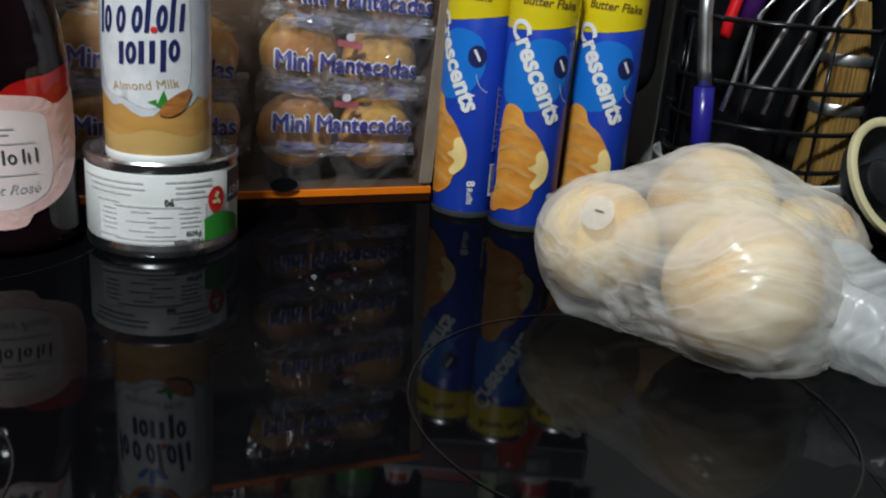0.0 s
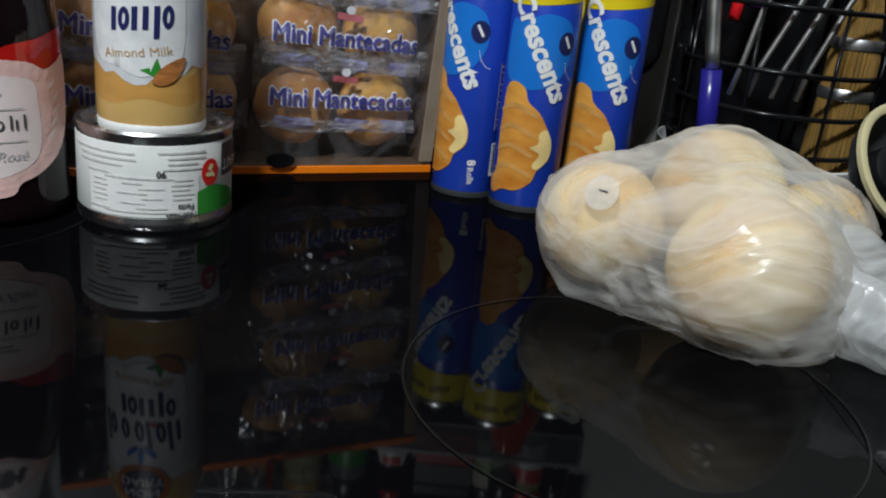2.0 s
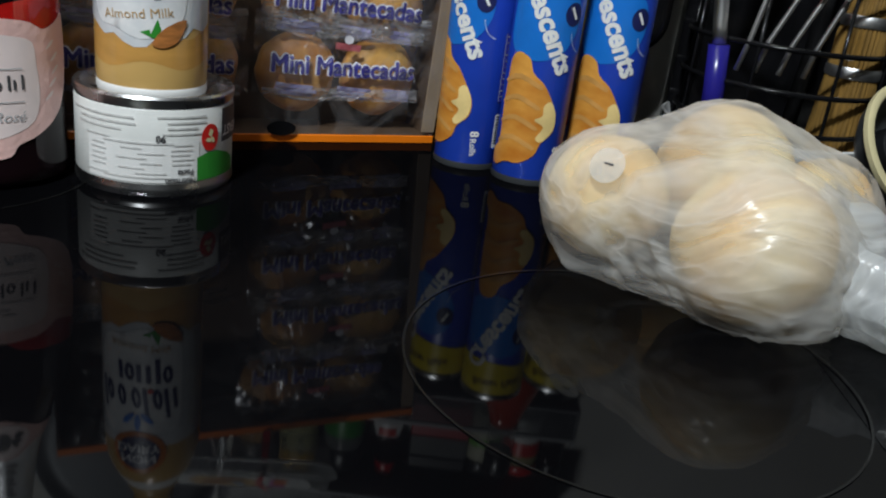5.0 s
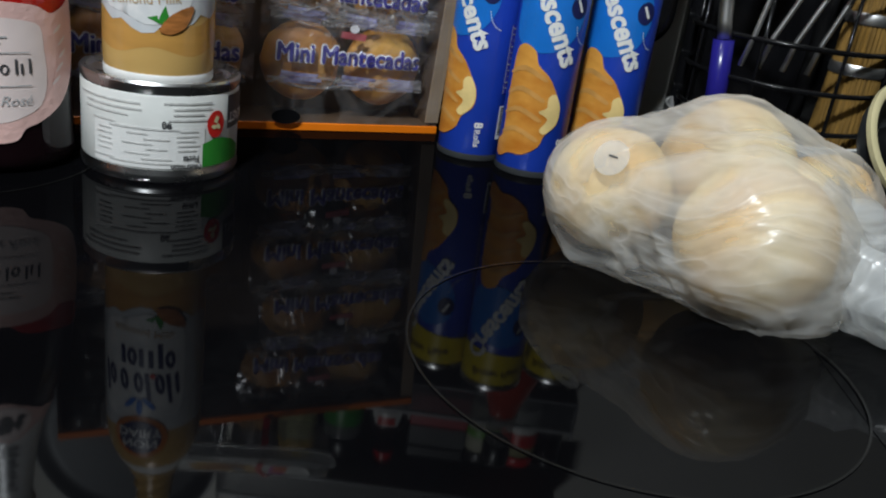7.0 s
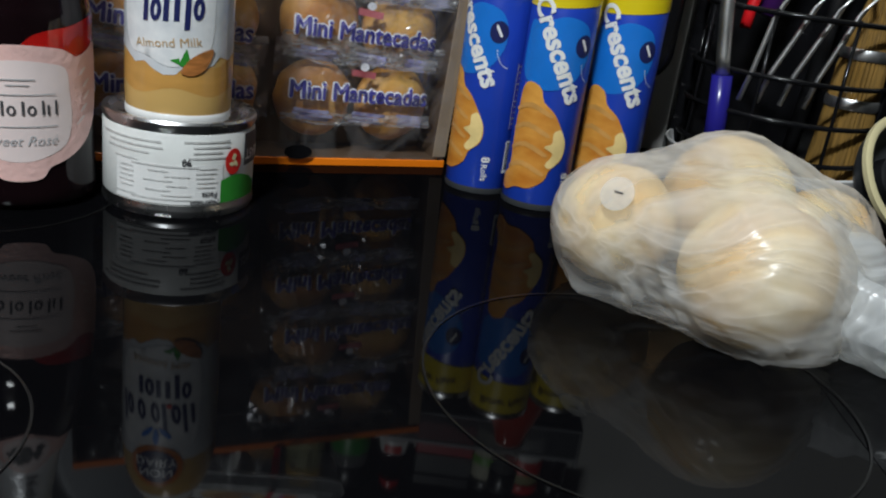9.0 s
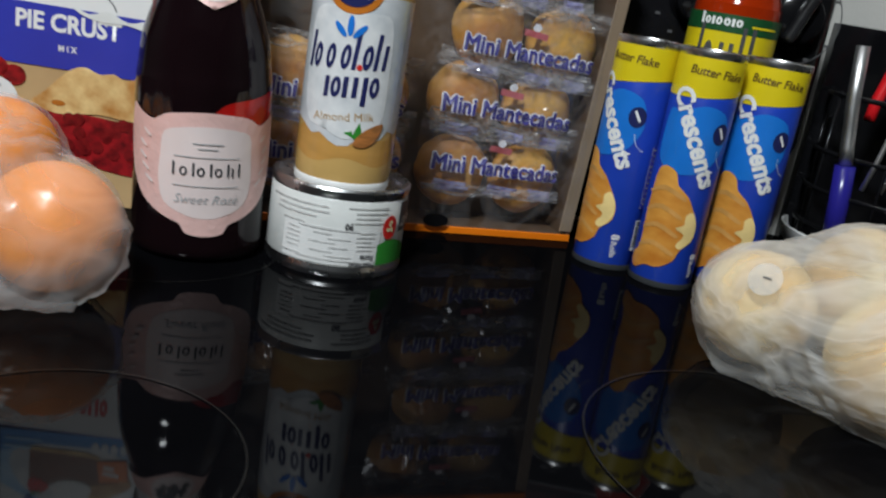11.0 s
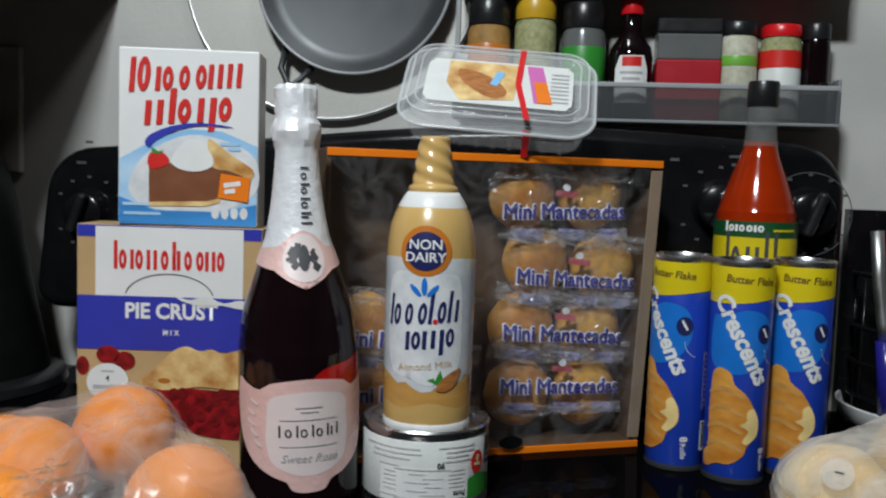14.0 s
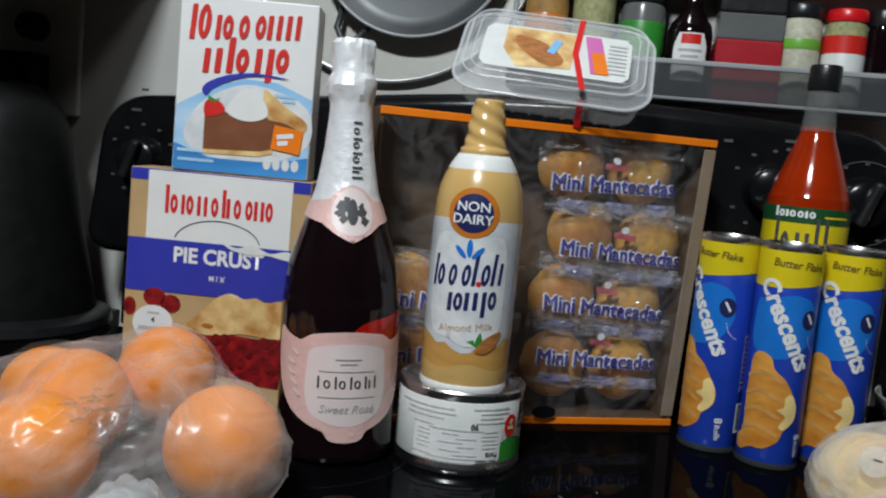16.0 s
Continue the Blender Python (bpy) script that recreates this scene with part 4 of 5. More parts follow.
part("crust_base", flat(shape([(-0.036, 0.020), (0.018, 0.022), (0.03, 0.025), (0.03, 0.021), (0.016, 0.0175), (-0.034, 0.0165)]), F, 0.0015, narrow), M_PIE, topping)
part("dollop_print", flat(shape(soft([(-0.016, 0.056), (-0.008, 0.068), (0.002, 0.075), (0.012, 0.072), (0.022, 0.061), (0.022, 0.052), (0.008, 0.047), (-0.008, 0.049)], 4)), F, 0.0019, narrow), M_WHITE, topping)
part("berry_print", flat(shape(soft([(-0.036, 0.060), (-0.030, 0.064), (-0.020, 0.060), (-0.018, 0.053), (-0.032, 0.048), (-0.037, 0.052)], 4)), F, 0.0017, narrow), M_RED, topping)
part("stem_print", flat(shape([(-0.034, 0.067), (-0.027, 0.063), (-0.022, 0.065), (-0.026, 0.061), (-0.033, 0.062)]), F, 0.0020, narrow), M_GREEN, topping)
part("offer_print", flat(shape(rect(0.043, 0.034, 0.028, 0.021, -7)), F, 0.0021, narrow), M_ORANGEC, topping)
part("offer_mark", flat(shape(rect(0.041, 0.037, 0.016, 0.004, 8), rect(0.039, 0.031, 0.010, 0.004, 8)), F, 0.0024, narrow), M_WHITE, topping)
part("facts_print", flat(shape(*[oval(0.0255 + 0.0088 * i, 0.012, 0.0038, 0.0052, 12) for i in range(4)]), F, 0.0014, narrow), M_CREAM, topping)
for pu, pv, pw in ((-0.045, 0.018, 0.030), (-0.042, 0.010, 0.034), (0.038, 0.071, 0.018), (0.042, 0.067, 0.012)):
    part("small_print", flat(shape(rect(pu, pv, pw, 0.0026)), F, 0.0014, narrow), M_SKYBOX, topping)
# ---- tray of wrapped muffins ----
BW, BH, BD = 0.330, 0.2955, 0.066
TRAY_TURN = 24.0
tray = thing("muffin_tray", -0.105, 0.9934, 0, TRAY_TURN, "open brown cardboard tray of wrapped muffins with orange edges", "box")
T = 0.004


def flared(bm):
    """Draws the upper right of the tray outwards."""
    for v in bm.verts:
        if v.co.x > 0.05:
            v.co.x += 0.0135 * v.co.z / BH
    return bm


part("back_panel", flared(rbox(BW, T, BH, 0.0006, 1, 0, BD - T / 2, 0)), M_CARD, tray, "brown inner cardboard")
part("bottom_panel", rbox(BW - 2 * T, BD - T, T, 0.0006, 1, 0, (BD - T) / 2, 0), M_CARD, tray)
part("top_panel", flared(rbox(BW - 2 * T, BD - T, T, 0.0006, 1, 0, (BD - T) / 2, BH - T)), M_CARD, tray)
for s in (-1, 1):
    part("side_panel", flared(rbox(T, BD - T, BH, 0.0006, 1, s * (BW - T) / 2, (BD - T) / 2, 0)), M_CARD, tray)
part("front_flap", flared(rbox(0.013, 0.0015, BH - 0.020, 0.0005, 1, BW / 2 - 0.0065, -0.0012, 0.0100)), M_KRAFTD, tray, "tan card edge of the tray")
part("bottom_lip", rbox(BW, 0.002, 0.0070, 0.0006, 1, 0, -0.0015, 0.0), M_ORANGEC, tray, "orange printed front lip")
part("top_lip", flared(rbox(BW, 0.002, 0.0075, 0.0006, 1, 0, -0.0015, BH - 0.0075)), M_ORANGEC, tray, "orange printed front lip")


def fold_depth(u, v, w, h, amp, scale, seed, belly):
    p = Vector((u * w * scale + seed, v * h * scale, seed * 0.7))
    d = amp * (noise.noise(p) + 0.7 * (1 - 2 * abs(noise.noise(p * 2.1))) + 0.15 * noise.noise(p * 5))
    return d - belly * (1 - (2 * u) ** 4) * (1 - (2 * v) ** 4)


def crumpled(w, h, nx, nz, amp, scale, seed, belly=0.0):
    """An upright sheet of crumpled film facing -y, centred on the origin."""
    bm = bmesh.new()
    grid = [[bm.verts.new(((i / nx - 0.5) * w, fold_depth(i / nx - 0.5, j / nz - 0.5, w, h, amp, scale, seed, belly), (j / nz - 0.5) * h)) for i in range(nx + 1)] for j in range(nz + 1)]
    for j in range(nz):
        for i in range(nx):
            bm.faces.new((grid[j][i], grid[j][i + 1], grid[j + 1][i + 1], grid[j + 1][i]))
    return bm


part("outer_film", moved(crumpled(BW - 0.004, BH - 0.016, 90, 80, 0.0016, 26, 3.0), 0, -0.0035, BH / 2), M_OUTER, tray, "crinkled clear film over the tray", 180)
part("seal_sticker", flat(shape(oval(0.022, 0.0135, 0.0125, 0.0065)), -0.004, 0.0035), M_BLACK, tray, "glossy dark oval sticker")


def muffin(seed):
    def bump_(u, z):
        return 1 + 0.05 * noise.noise((3 * math.cos(6.28 * u) + seed, 3 * math.sin(6.28 * u), z * 60))
    return lathe([(0, 0.0), (0.026, 0.0), (0.033, 0.012), (0.0355, 0.017), (0.0345, 0.022), (0.029, 0.0285), (0.020, 0.033), (0.010, 0.0352), (0, 0.036)], 32, bump_)


def muffin_pack(x, z, tilt, seed, sit):
    p = thing("muffin_pack", 0, 0, 0, 0, "pair of golden muffins in crinkled clear wrap with blue lettering", "muffin pack", "muffin packs")
    p.matrix_world = pose(U * -0.105, U * 0.9934, 0, 0, 0, TRAY_TURN) @ pose(U * x, U * 0.029, U * z, 0, tilt, 0)
    for k, s in enumerate((-1, 1)):
        part("muffin", moved(muffin(seed + k), s * 0.0375, 0.020, sit, 90, 0, 0), M_MUFFIN, p, "golden brown muffin", 180)
    w, h, y = 0.158, 0.070, -0.0165
    part("wrapper", moved(crumpled(w, h, 64, 30, 0.0028, 36, seed, 0.005), 0, y, 0.004), M_WRAP, p, "crinkled clear wrapper", 180)

    # Crumpled wrapper edges, their milky white painted in for film glints.
    for q, (fw, fh, fz, tilt_) in enumerate(((w * 0.96, 0.017, 0.036, 1.5), (w * 0.90, 0.011, -0.028, -2.0))):
        part("wrapper_fold_glint", moved(crumpled(fw, fh, 60, 8, 0.0034, 60, seed + 3.7 * q, 0.0), 0, y - 0.0045, fz, 0, tilt_, 0), M_FOLD, p, "crumpled wrapper edge, whitened for film glints", 180)

    def on_film(bm, lift):
        for q in range(-7, 8):
            bmesh.ops.bisect_plane(bm, geom=bm.verts[:] + bm.edges[:] + bm.faces[:], plane_co=(0.01 * q, 0, 0), plane_no=(1, 0, 0))
        for q in (-3, -1, 1):
            bmesh.ops.bisect_plane(bm, geom=bm.verts[:] + bm.edges[:] + bm.faces[:], plane_co=(0, 0.005 * q, 0), plane_no=(0, 1, 0))
        for v in bm.verts:
            a, b = v.co.x, v.co.y
            v.co = Vector((a, y - lift - v.co.z + fold_depth(a / w, (b - 0.004) / h, w, h, 0.0028, 36, seed, 0.005), b))
        return bm

    part("letter_edge", on_film(heavy("Mini Mantecadas", 0.0215, 0.0016, 8, 0.91, 0, -0.004), 0.0012), M_LETTERW, p)
    part("lettering", on_film(heavy("Mini Mantecadas", 0.0215, 0.0006, 4, 0.91, 0, -0.004), 0.0030), M_DEEPB, p, "deep blue bold lettering")
    part("mark_print", on_film(shape(rect(0.001, 0.0142, 0.023, 0.0058, -4)), 0.0012), M_REDSOFT, p)
    part("mark_figure", on_film(shape(oval(0.001, 0.0205, 0.0042, 0.0036)), 0.0012), M_LETTERW, p)
    rnd = random.Random(seed)
    part("small_print", on_film(shape(*[rect(cx + rnd.uniform(-0.003, 0.003), -0.0225 - 0.0037 * k, w_ * rnd.uniform(0.75, 1), 0.0034, -3) for cx, w_ in ((-0.041, 0.040), (0.010, 0.032), (0.050, 0.024)) for k in range(3)]), 0.0010), M_LILAC, p)


M_FOLD = film("glint_white_crease", (0.80, 0.80, 0.83), 0.0, 0.42, 42, (0.6, 1, 1.4), 0.16, 1.0, 0.05)
M_LETTERW = mat("pale_letter_edge", (0.80, 0.80, 0.86), 0.4)
M_REDSOFT = mat("faded_red_print", (0.45, 0.10, 0.12), 0.4)
for n_, (px, pz, tl) in enumerate(((0.076, 0.245, -1.0), (0.0925, 0.177, 2.8), (0.080, 0.121, 3.0), (0.079, 0.068, 1.5), (-0.084, 0.118, 4), (-0.082, 0.066, 0))):
    muffin_pack(px, pz, tl, 11.3 + 7.1 * n_, (0.012, 0.010, 0.000, -0.014, 0.004, -0.008)[n_])


# ---- produce in bags ----
def bag_surface(balls, centre, extra=(), swell=0.004, cling=0.55, amp=0.0022, stretch=(1, 1, 1), seed=0.0, floor=0.0008, neck=None, pleat=0.0):
    """Film drawn over round things: between their hull and their own outline, with folds."""
    pts = bmesh.new()
    for x, y, z, r in balls:
        bmesh.ops.create_icosphere(pts, subdivisions=3, radius=r + swell, matrix=Matrix.Translation((x, y, z)))
    for p in extra:
        pts.verts.new(p)
    bmesh.ops.delete(pts, geom=pts.edges[:], context="EDGES_FACES")
    bmesh.ops.convex_hull(pts, input=pts.verts[:])
    c = Vector(centre)
    pts.faces.ensure_lookup_table()
    nrm = np.array([f.normal[:] for f in pts.faces if f.calc_area() > 1e-12])
    off = np.array([f.normal.dot(f.verts[0].co - c) for f in pts.faces if f.calc_area() > 1e-12])
    flip = off < 0
    nrm[flip] *= -1
    off[flip] *= -1
    pts.free()
    bm = bmesh.new()
    bmesh.ops.create_icosphere(bm, subdivisions=6, radius=1)
    for v in bm.verts:
        d = np.array(v.co.normalized()[:])
        k = nrm @ d
        ok = k > 1e-4
        rh = float((off[ok] / k[ok]).min())
        ru = 0.0
        for x, y, z, r in balls:
            q = np.array((x, y, z)) - np.array(centre)
            b = q @ d
            disc = b * b - q @ q + (r + swell) ** 2
            if disc > 0:
                ru = max(ru, b + math.sqrt(disc))
        ru = max(ru, 0.72 * rh)
        rad = rh + (min(ru, rh) - rh) * cling
        p = c + Vector(d) * rad
        q = Vector((p.x * stretch[0], p.y * stretch[1], p.z * stretch[2])) * 19 + Vector((seed, seed, 0))
        fold = max(0.0, 1 - 3.2 * abs(noise.noise(q))) ** 2 - 0.25 + 0.5 * max(0.0, 1 - 4 * abs(noise.noise(q * 2.3))) ** 2
        p += Vector(d) * amp * fold
        if neck:
            away = p - Vector(neck)
            way = away.normalized()
            near = max(0.0, 1 - away.length / 0.22)
            run = noise.noise(way * 5.0 + Vector((seed, 0, 0)))
            p += Vector(d) * pleat * (max(0.0, 1 - 4.5 * abs(run)) - 0.35) * (0.35 + 0.9 * near)
            low = max(0.0, 1 - p.z / 0.065)
            p += Vector(d) * pleat * 1.1 * low * max(0.0, 1 - 5 * abs(noise.noise(way * 11 + Vector((0, seed, 0)))))
        p.z = max(p.z, floor)
        v.co = p
    return bm


def bag_tail(path, sizes, seed, amp=0.006, n=44, m=28):
    """The loose end of a bag: a flattened, crumpled sleeve along path, with (width, height) at each point."""
    bm = bmesh.new()
    rows = []
    k = len(path) - 1
    for i in range(n + 1):
        t = i / n * k
        a = min(int(t), k - 1)
        f = t - a
        c = Vector(path[a]).lerp(Vector(path[a + 1]), f)
        d = (Vector(path[a + 1]) - Vector(path[a])).normalized()
        w, h = (sizes[a][j] * (1 - f) + sizes[a + 1][j] * f for j in (0, 1))
        s = d.cross(Vector((0, 0, 1))).normalized()
        row = []
        for j in range(m):
            an = 2 * math.pi * j / m
            p = c + s * w * math.cos(an) + Vector((0, 0, 1)) * h * math.sin(an)
            q = Vector((math.cos(an) * 3.4, math.sin(an) * 3.4, i / n * 2.2 + seed))
            p += (s * math.cos(an) + Vector((0, 0, math.sin(an)))) * amp * (noise.noise(q) + 0.8 * (1 - 3 * abs(noise.noise(q * 2)))) * min(1, 0.25 + w / 0.03)
            p.z = max(p.z, 0.0009 + 0.0004 * math.sin(j + i))
            row.append(bm.verts.new(p))
        rows.append(row)
    for a, b in zip(rows, rows[1:]):
        for j in range(m):
            bm.faces.new((a[j], a[(j + 1) % m], b[(j + 1) % m], b[j]))
    return bm


def onion(x, y, z, r, tilt, turn, group):
    ob = thing("onion", x, y, z - r, turn, "pale yellow onion with papery skin inside the clear bag", "onion", group)

    def rib(u, q):
        return 1 + 0.012 * math.cos(2 * math.pi * u * 11) + 0.02 * noise.noise((2 * math.cos(6.28 * u), 2 * math.sin(6.28 * u), q * 30 + turn))
    body = lathe(smoothed([(0.0, -r * 0.95), (r * 0.35, -r * 0.93), (r * 0.8, -r * 0.6), (r, 0), (r * 0.86, r * 0.5), (r * 0.5, r * 0.86), (r * 0.2, r * 1.0), (0.0, r * 1.06)], 5), 44, rib)
    part("bulb", moved(body, 0, 0, r, tilt, 0, 0), M_ONION, ob, "", 180)


ONIONS = [(0.252, 0.858, 0.056, 0.048), (0.240, 0.742, 0.046, 0.046), (0.166, 0.812, 0.045, 0.040), (0.318, 0.845, 0.042, 0.037)]
for i_, (x, y, z, r) in enumerate(ONIONS):
    onion(x, y, z, r, (70, 35, 100, 60)[i_], (20, 200, 110, 300)[i_], "onions in the bag")
onion_bag = thing("onion_bag", 0, 0, 0, 0, "milky clear plastic produce bag full of onions", "produce bag")
onion_film = part("bag", bag_surface(ONIONS, (0.235, 0.805, 0.045), ((0.140, 0.785, 0.004), (0.160, 0.768, 0.004), (0.255, 0.698, 0.006), (0.285, 0.708, 0.005), (0.318, 0.745, 0.05), (0.332, 0.765, 0.02)), 0.0050, 0.13, 0.0012, (0.5, 1.1, 1.5), 1.7, neck=(0.335, 0.745, 0.03), pleat=0.0026), M_BAG, onion_bag, "wrinkled milky film", 180)
part("bag_tail", bag_tail([(0.288, 0.775, 0.042), (0.318, 0.748, 0.030), (0.362, 0.722, 0.022), (0.420, 0.692, 0.018)], [(0.030, 0.036), (0.046, 0.032), (0.062, 0.023), (0.072, 0.018)], 4.0), M_BAGTAIL, onion_bag, "loose crumpled end of the bag", 180)


def bag_print(host, centre, reach, n, seed, parent):
    """Faint printed strokes that lie on the film near centre."""
    rnd = random.Random(seed)
    near = [v for v in host.data.vertices if (v.co - Vector(centre) * U).length < reach * U]
    bm = bmesh.new()
    for v in rnd.sample(near, min(n, len(near))):
        m = Matrix.Translation(v.co / U + v.normal * 0.0014) @ v.normal.to_track_quat("Z", "Y").to_matrix().to_4x4() @ Matrix.Rotation(rnd.uniform(-0.5, 0.5), 4, "Z")
        w, h = rnd.uniform(0.0025, 0.0055), rnd.uniform(0.0006, 0.0012)
        bm.faces.new([bm.verts.new(m @ Vector(c)) for c in ((-w, -h, 0), (w, -h, 0), (w, h, 0), (-w, h, 0))])
    return tagged(part("bag_print", bm, M_BAGPRINT, parent, "faint grey-green print"), "", "", "", "stuff")


tail = bpy.data.objects["bag_tail"]
bag_print(tail, (0.378, 0.740, 0.036), 0.032, 60, 4, onion_bag)
spot = min(onion_film.data.vertices, key=lambda v: (v.co - Vector((0.1505, 0.768, 0.0755)) * U).length)
lie = Matrix.Translation(spot.co / U + spot.normal * 0.0024) @ spot.normal.to_track_quat("Z", "Y").to_matrix().to_4x4()
disc, bar = lathe([(0, 0), (0.0112, 0), (0.0112, 0.0003), (0, 0.0003)], 28), rbox(0.006, 0.0012, 0.0003, 0, 1, 0.001, 0.001, 0.0005)
for b in (disc, bar):
    bmesh.ops.transform(b, matrix=lie, verts=b.verts)
part("price_sticker", disc, M_STICKER, onion_bag, "small round white sticker")
part("sticker_print", bar, M_INK, onion_bag)

ORANGES = [(-0.290, 0.703, 0.043, 0.041), (-0.384, 0.800, 0.056, 0.040), (-0.417, 0.724, 0.048, 0.041), (-0.392, 0.640, 0.042, 0.040), (-0.474, 0.775, 0.037, 0.037), (-0.471, 0.652, 0.039, 0.038)]
for i_, (x, y, z, r) in enumerate(ORANGES):
    ob = thing("orange", x, y, z - r, 50 * i_, "ripe bright orange fruit inside the clear bag", "orange", "oranges in the bag")
    part("fruit", moved(lathe([(r * math.sin(math.pi * k / 22) * (1 if 0 < k < 22 else 0), -r * 0.96 * math.cos(math.pi * k / 22) + (0.002 if k in (0, 22) else 0)) for k in range(23)], 40), 0, 0, r, 40 + 37 * i_, 0, 0), M_ORANGE, ob, "", 180)
orange_bag = thing("orange_bag", 0, 0, 0, 0, "milky clear plastic produce bag full of oranges", "produce bag")
orange_film = part("bag", bag_surface(ORANGES, (-0.39, 0.725, 0.048), ((-0.236, 0.700, 0.045), (-0.245, 0.715, 0.02), (-0.255, 0.668, 0.003), (-0.30, 0.630, 0.003)), 0.003, 0.22, 0.0018, (1.0, 1.0, 0.7), 5.2, neck=(-0.335, 0.640, 0.025), pleat=0.0030), M_BAGO, orange_bag, "wrinkled milky film", 180)
part("bag_tail", bag_tail([(-0.325, 0.645, 0.020), (-0.320, 0.610, 0.012), (-0.335, 0.565, 0.007)], [(0.020, 0.014), (0.030, 0.009), (0.040, 0.006)], 9.0, 0.003), M_BAGTAIL, orange_bag, "loose crumpled end of the bag", 180)

bag_print(orange_film, (-0.352, 0.640, 0.070), 0.022, 22, 8, orange_bag)

# ---- pastry tub on the tray ----
tub = thing("pastry_tub", -0.112, 1.002, 0.2965, 2, "clear plastic tub with pastry label and red tape strip", "tub", "", 0, 3.5)
TILT_T = 44


def rounded(w, d, r, n=7):
    return [(sx * (w / 2 - r) + r * math.cos(radians(a0 + 90 * k / n)), sy * (d / 2 - r) + r * math.sin(radians(a0 + 90 * k / n))) for sx, sy, a0 in ((1, 1, 0), (-1, 1, 90), (-1, -1, 180), (1, -1, 270)) for k in range(n + 1)]


def tub_shell(levels):
    """A stack of rounded outlines (width, depth, corner, height), closed at both ends."""
    bm = bmesh.new()
    rows = [[bm.verts.new((x, y, z)) for x, y in rounded(w, d, r)] for w, d, r, z in levels]
    for a, b in zip(rows, rows[1:]):
        for j in range(len(a)):
            bm.faces.new((a[j], a[(j + 1) % len(a)], b[(j + 1) % len(b)], b[j]))
    bm.faces.new(rows[0])
    bm.faces.new(rows[-1])
    bmesh.ops.recalc_face_normals(bm, faces=bm.faces[:])
    return bm


def tipped(bm):
    return moved(moved(bm, 0, 0.058, 0), 0, 0.0, 0.0, TILT_T, 0, 0)


part("base", tipped(tub_shell([(0.165, 0.098, 0.020, 0.0), (0.170, 0.103, 0.022, 0.002), (0.180, 0.112, 0.025, 0.026), (0.188, 0.119, 0.027, 0.028)])), M_CLAM, tub, "clear ribbed base", 40)
part("lid", tipped(tub_shell([(0.190, 0.121, 0.028, 0.0285), (0.190, 0.121, 0.028, 0.031), (0.180, 0.111, 0.025, 0.033), (0.174, 0.106, 0.023, 0.041), (0.168, 0.100, 0.021, 0.043), (0.160, 0.092, 0.018, 0.0425)])), M_CLAM, tub, "clear snap lid", 40)
for w_, d_, c_, z_, r_ in ((0.190, 0.121, 0.028, 0.030, 0.0017), (0.174, 0.106, 0.023, 0.0415, 0.0012), (0.158, 0.090, 0.018, 0.0430, 0.0009)):
    part("rim", tipped(tube([(x, y, z_) for x, y in rounded(w_, d_, c_)], r_, 6, True)), M_CLAMRIM, tub, "bright moulded rim", 180)
for k in range(9):
    part("rib", tipped(rbox(0.004, 0.0025, 0.020, 0.001, 1, -0.064 + 0.016 * k, -0.0555, 0.004)), M_CLAM, tub)


def on_lid(bm, lift):
    for v in bm.verts:
        v.co = Vector((v.co.x * 0.98, v.co.y * 1.0 - 0.006, 0.0435 + lift))
    return tipped(bm)


part("label", on_lid(shape(soft(rounded(0.146, 0.066, 0.012, 3), 2)), 0.0006), M_PAPERW, tub, "white printed pastry label")
part("label_picture", on_lid(shape([(-0.052, 0.030), (0.022, 0.030), (0.016, -0.024), (-0.036, -0.030), (-0.052, -0.004)]), 0.0010), M_PIE, tub)
part("pastry_print", on_lid(shape(soft([(-0.040, 0.018), (-0.012, 0.010), (0.008, -0.010), (0.004, -0.022), (-0.014, -0.020), (-0.038, 0.002)], 3)), 0.0014), M_ALMOND, tub)
part("label_flash", on_lid(shape(rect(-0.002, 0.006, 0.008, 0.022, -18)), 0.0018), M_FLASH, tub)
part("label_block", on_lid(shape([(0.026, 0.030), (0.042, 0.030), (0.054, -0.026), (0.036, -0.026)]), 0.0011), M_PINKB, tub)
part("label_block", on_lid(shape([(0.034, 0.006), (0.047, 0.006), (0.054, -0.026), (0.040, -0.026)]), 0.0015), M_ORANGEC, tub)
part("label_rules", on_lid(shape(*[rect(0.060, 0.020 - 0.006 * i, 0.018, 0.002) for i in range(8)]), 0.0013), M_INKL, tub)
part("tape", on_lid(shape([(0.018, 0.054), (0.024, 0.054), (0.022, 0.0), (0.034, -0.052), (0.028, -0.052), (0.016, 0.0)]), 0.0022), M_REDPL, tub, "red tape strip")
part("tape_end", tipped(moved(rbox(0.0065, 0.0008, 0.030, 0), 0.031, -0.0615, 0.002, -12, 0, 0)), M_REDPL, tub)

# ---- spice rack on the wall ----
RY0, RY1 = 1.185, WALL_Y
RX0, RX1 = -0.175, 0.262


def rack_shelf(name, z, label):
    r = thing(name, (RX0 + RX1) / 2, (RY0 + RY1) / 2, z, 0, label, "rack")
    w, d = RX1 - RX0, RY1 - RY0
    part("shelf_floor", rbox(w, d, 0.004, 0.001, 1), M_RACK, r)
    part("front_lip", rbox(w, 0.003, 0.036, 0.001, 1, 0, -d / 2 + 0.0015, 0.004), M_RACKCLEAR, r, "smoky clear front lip")
    part("lip_edge", rbox(w, 0.005, 0.006, 0.0015, 2, 0, -d / 2 + 0.0020, 0.040), M_RACKL, r)
    for s in (-1, 1):
        part("end_plate", rbox(0.004, d, 0.050, 0.002, 2, s * (w / 2 - 0.002), 0, 0.004), M_RACK, r)
    return r


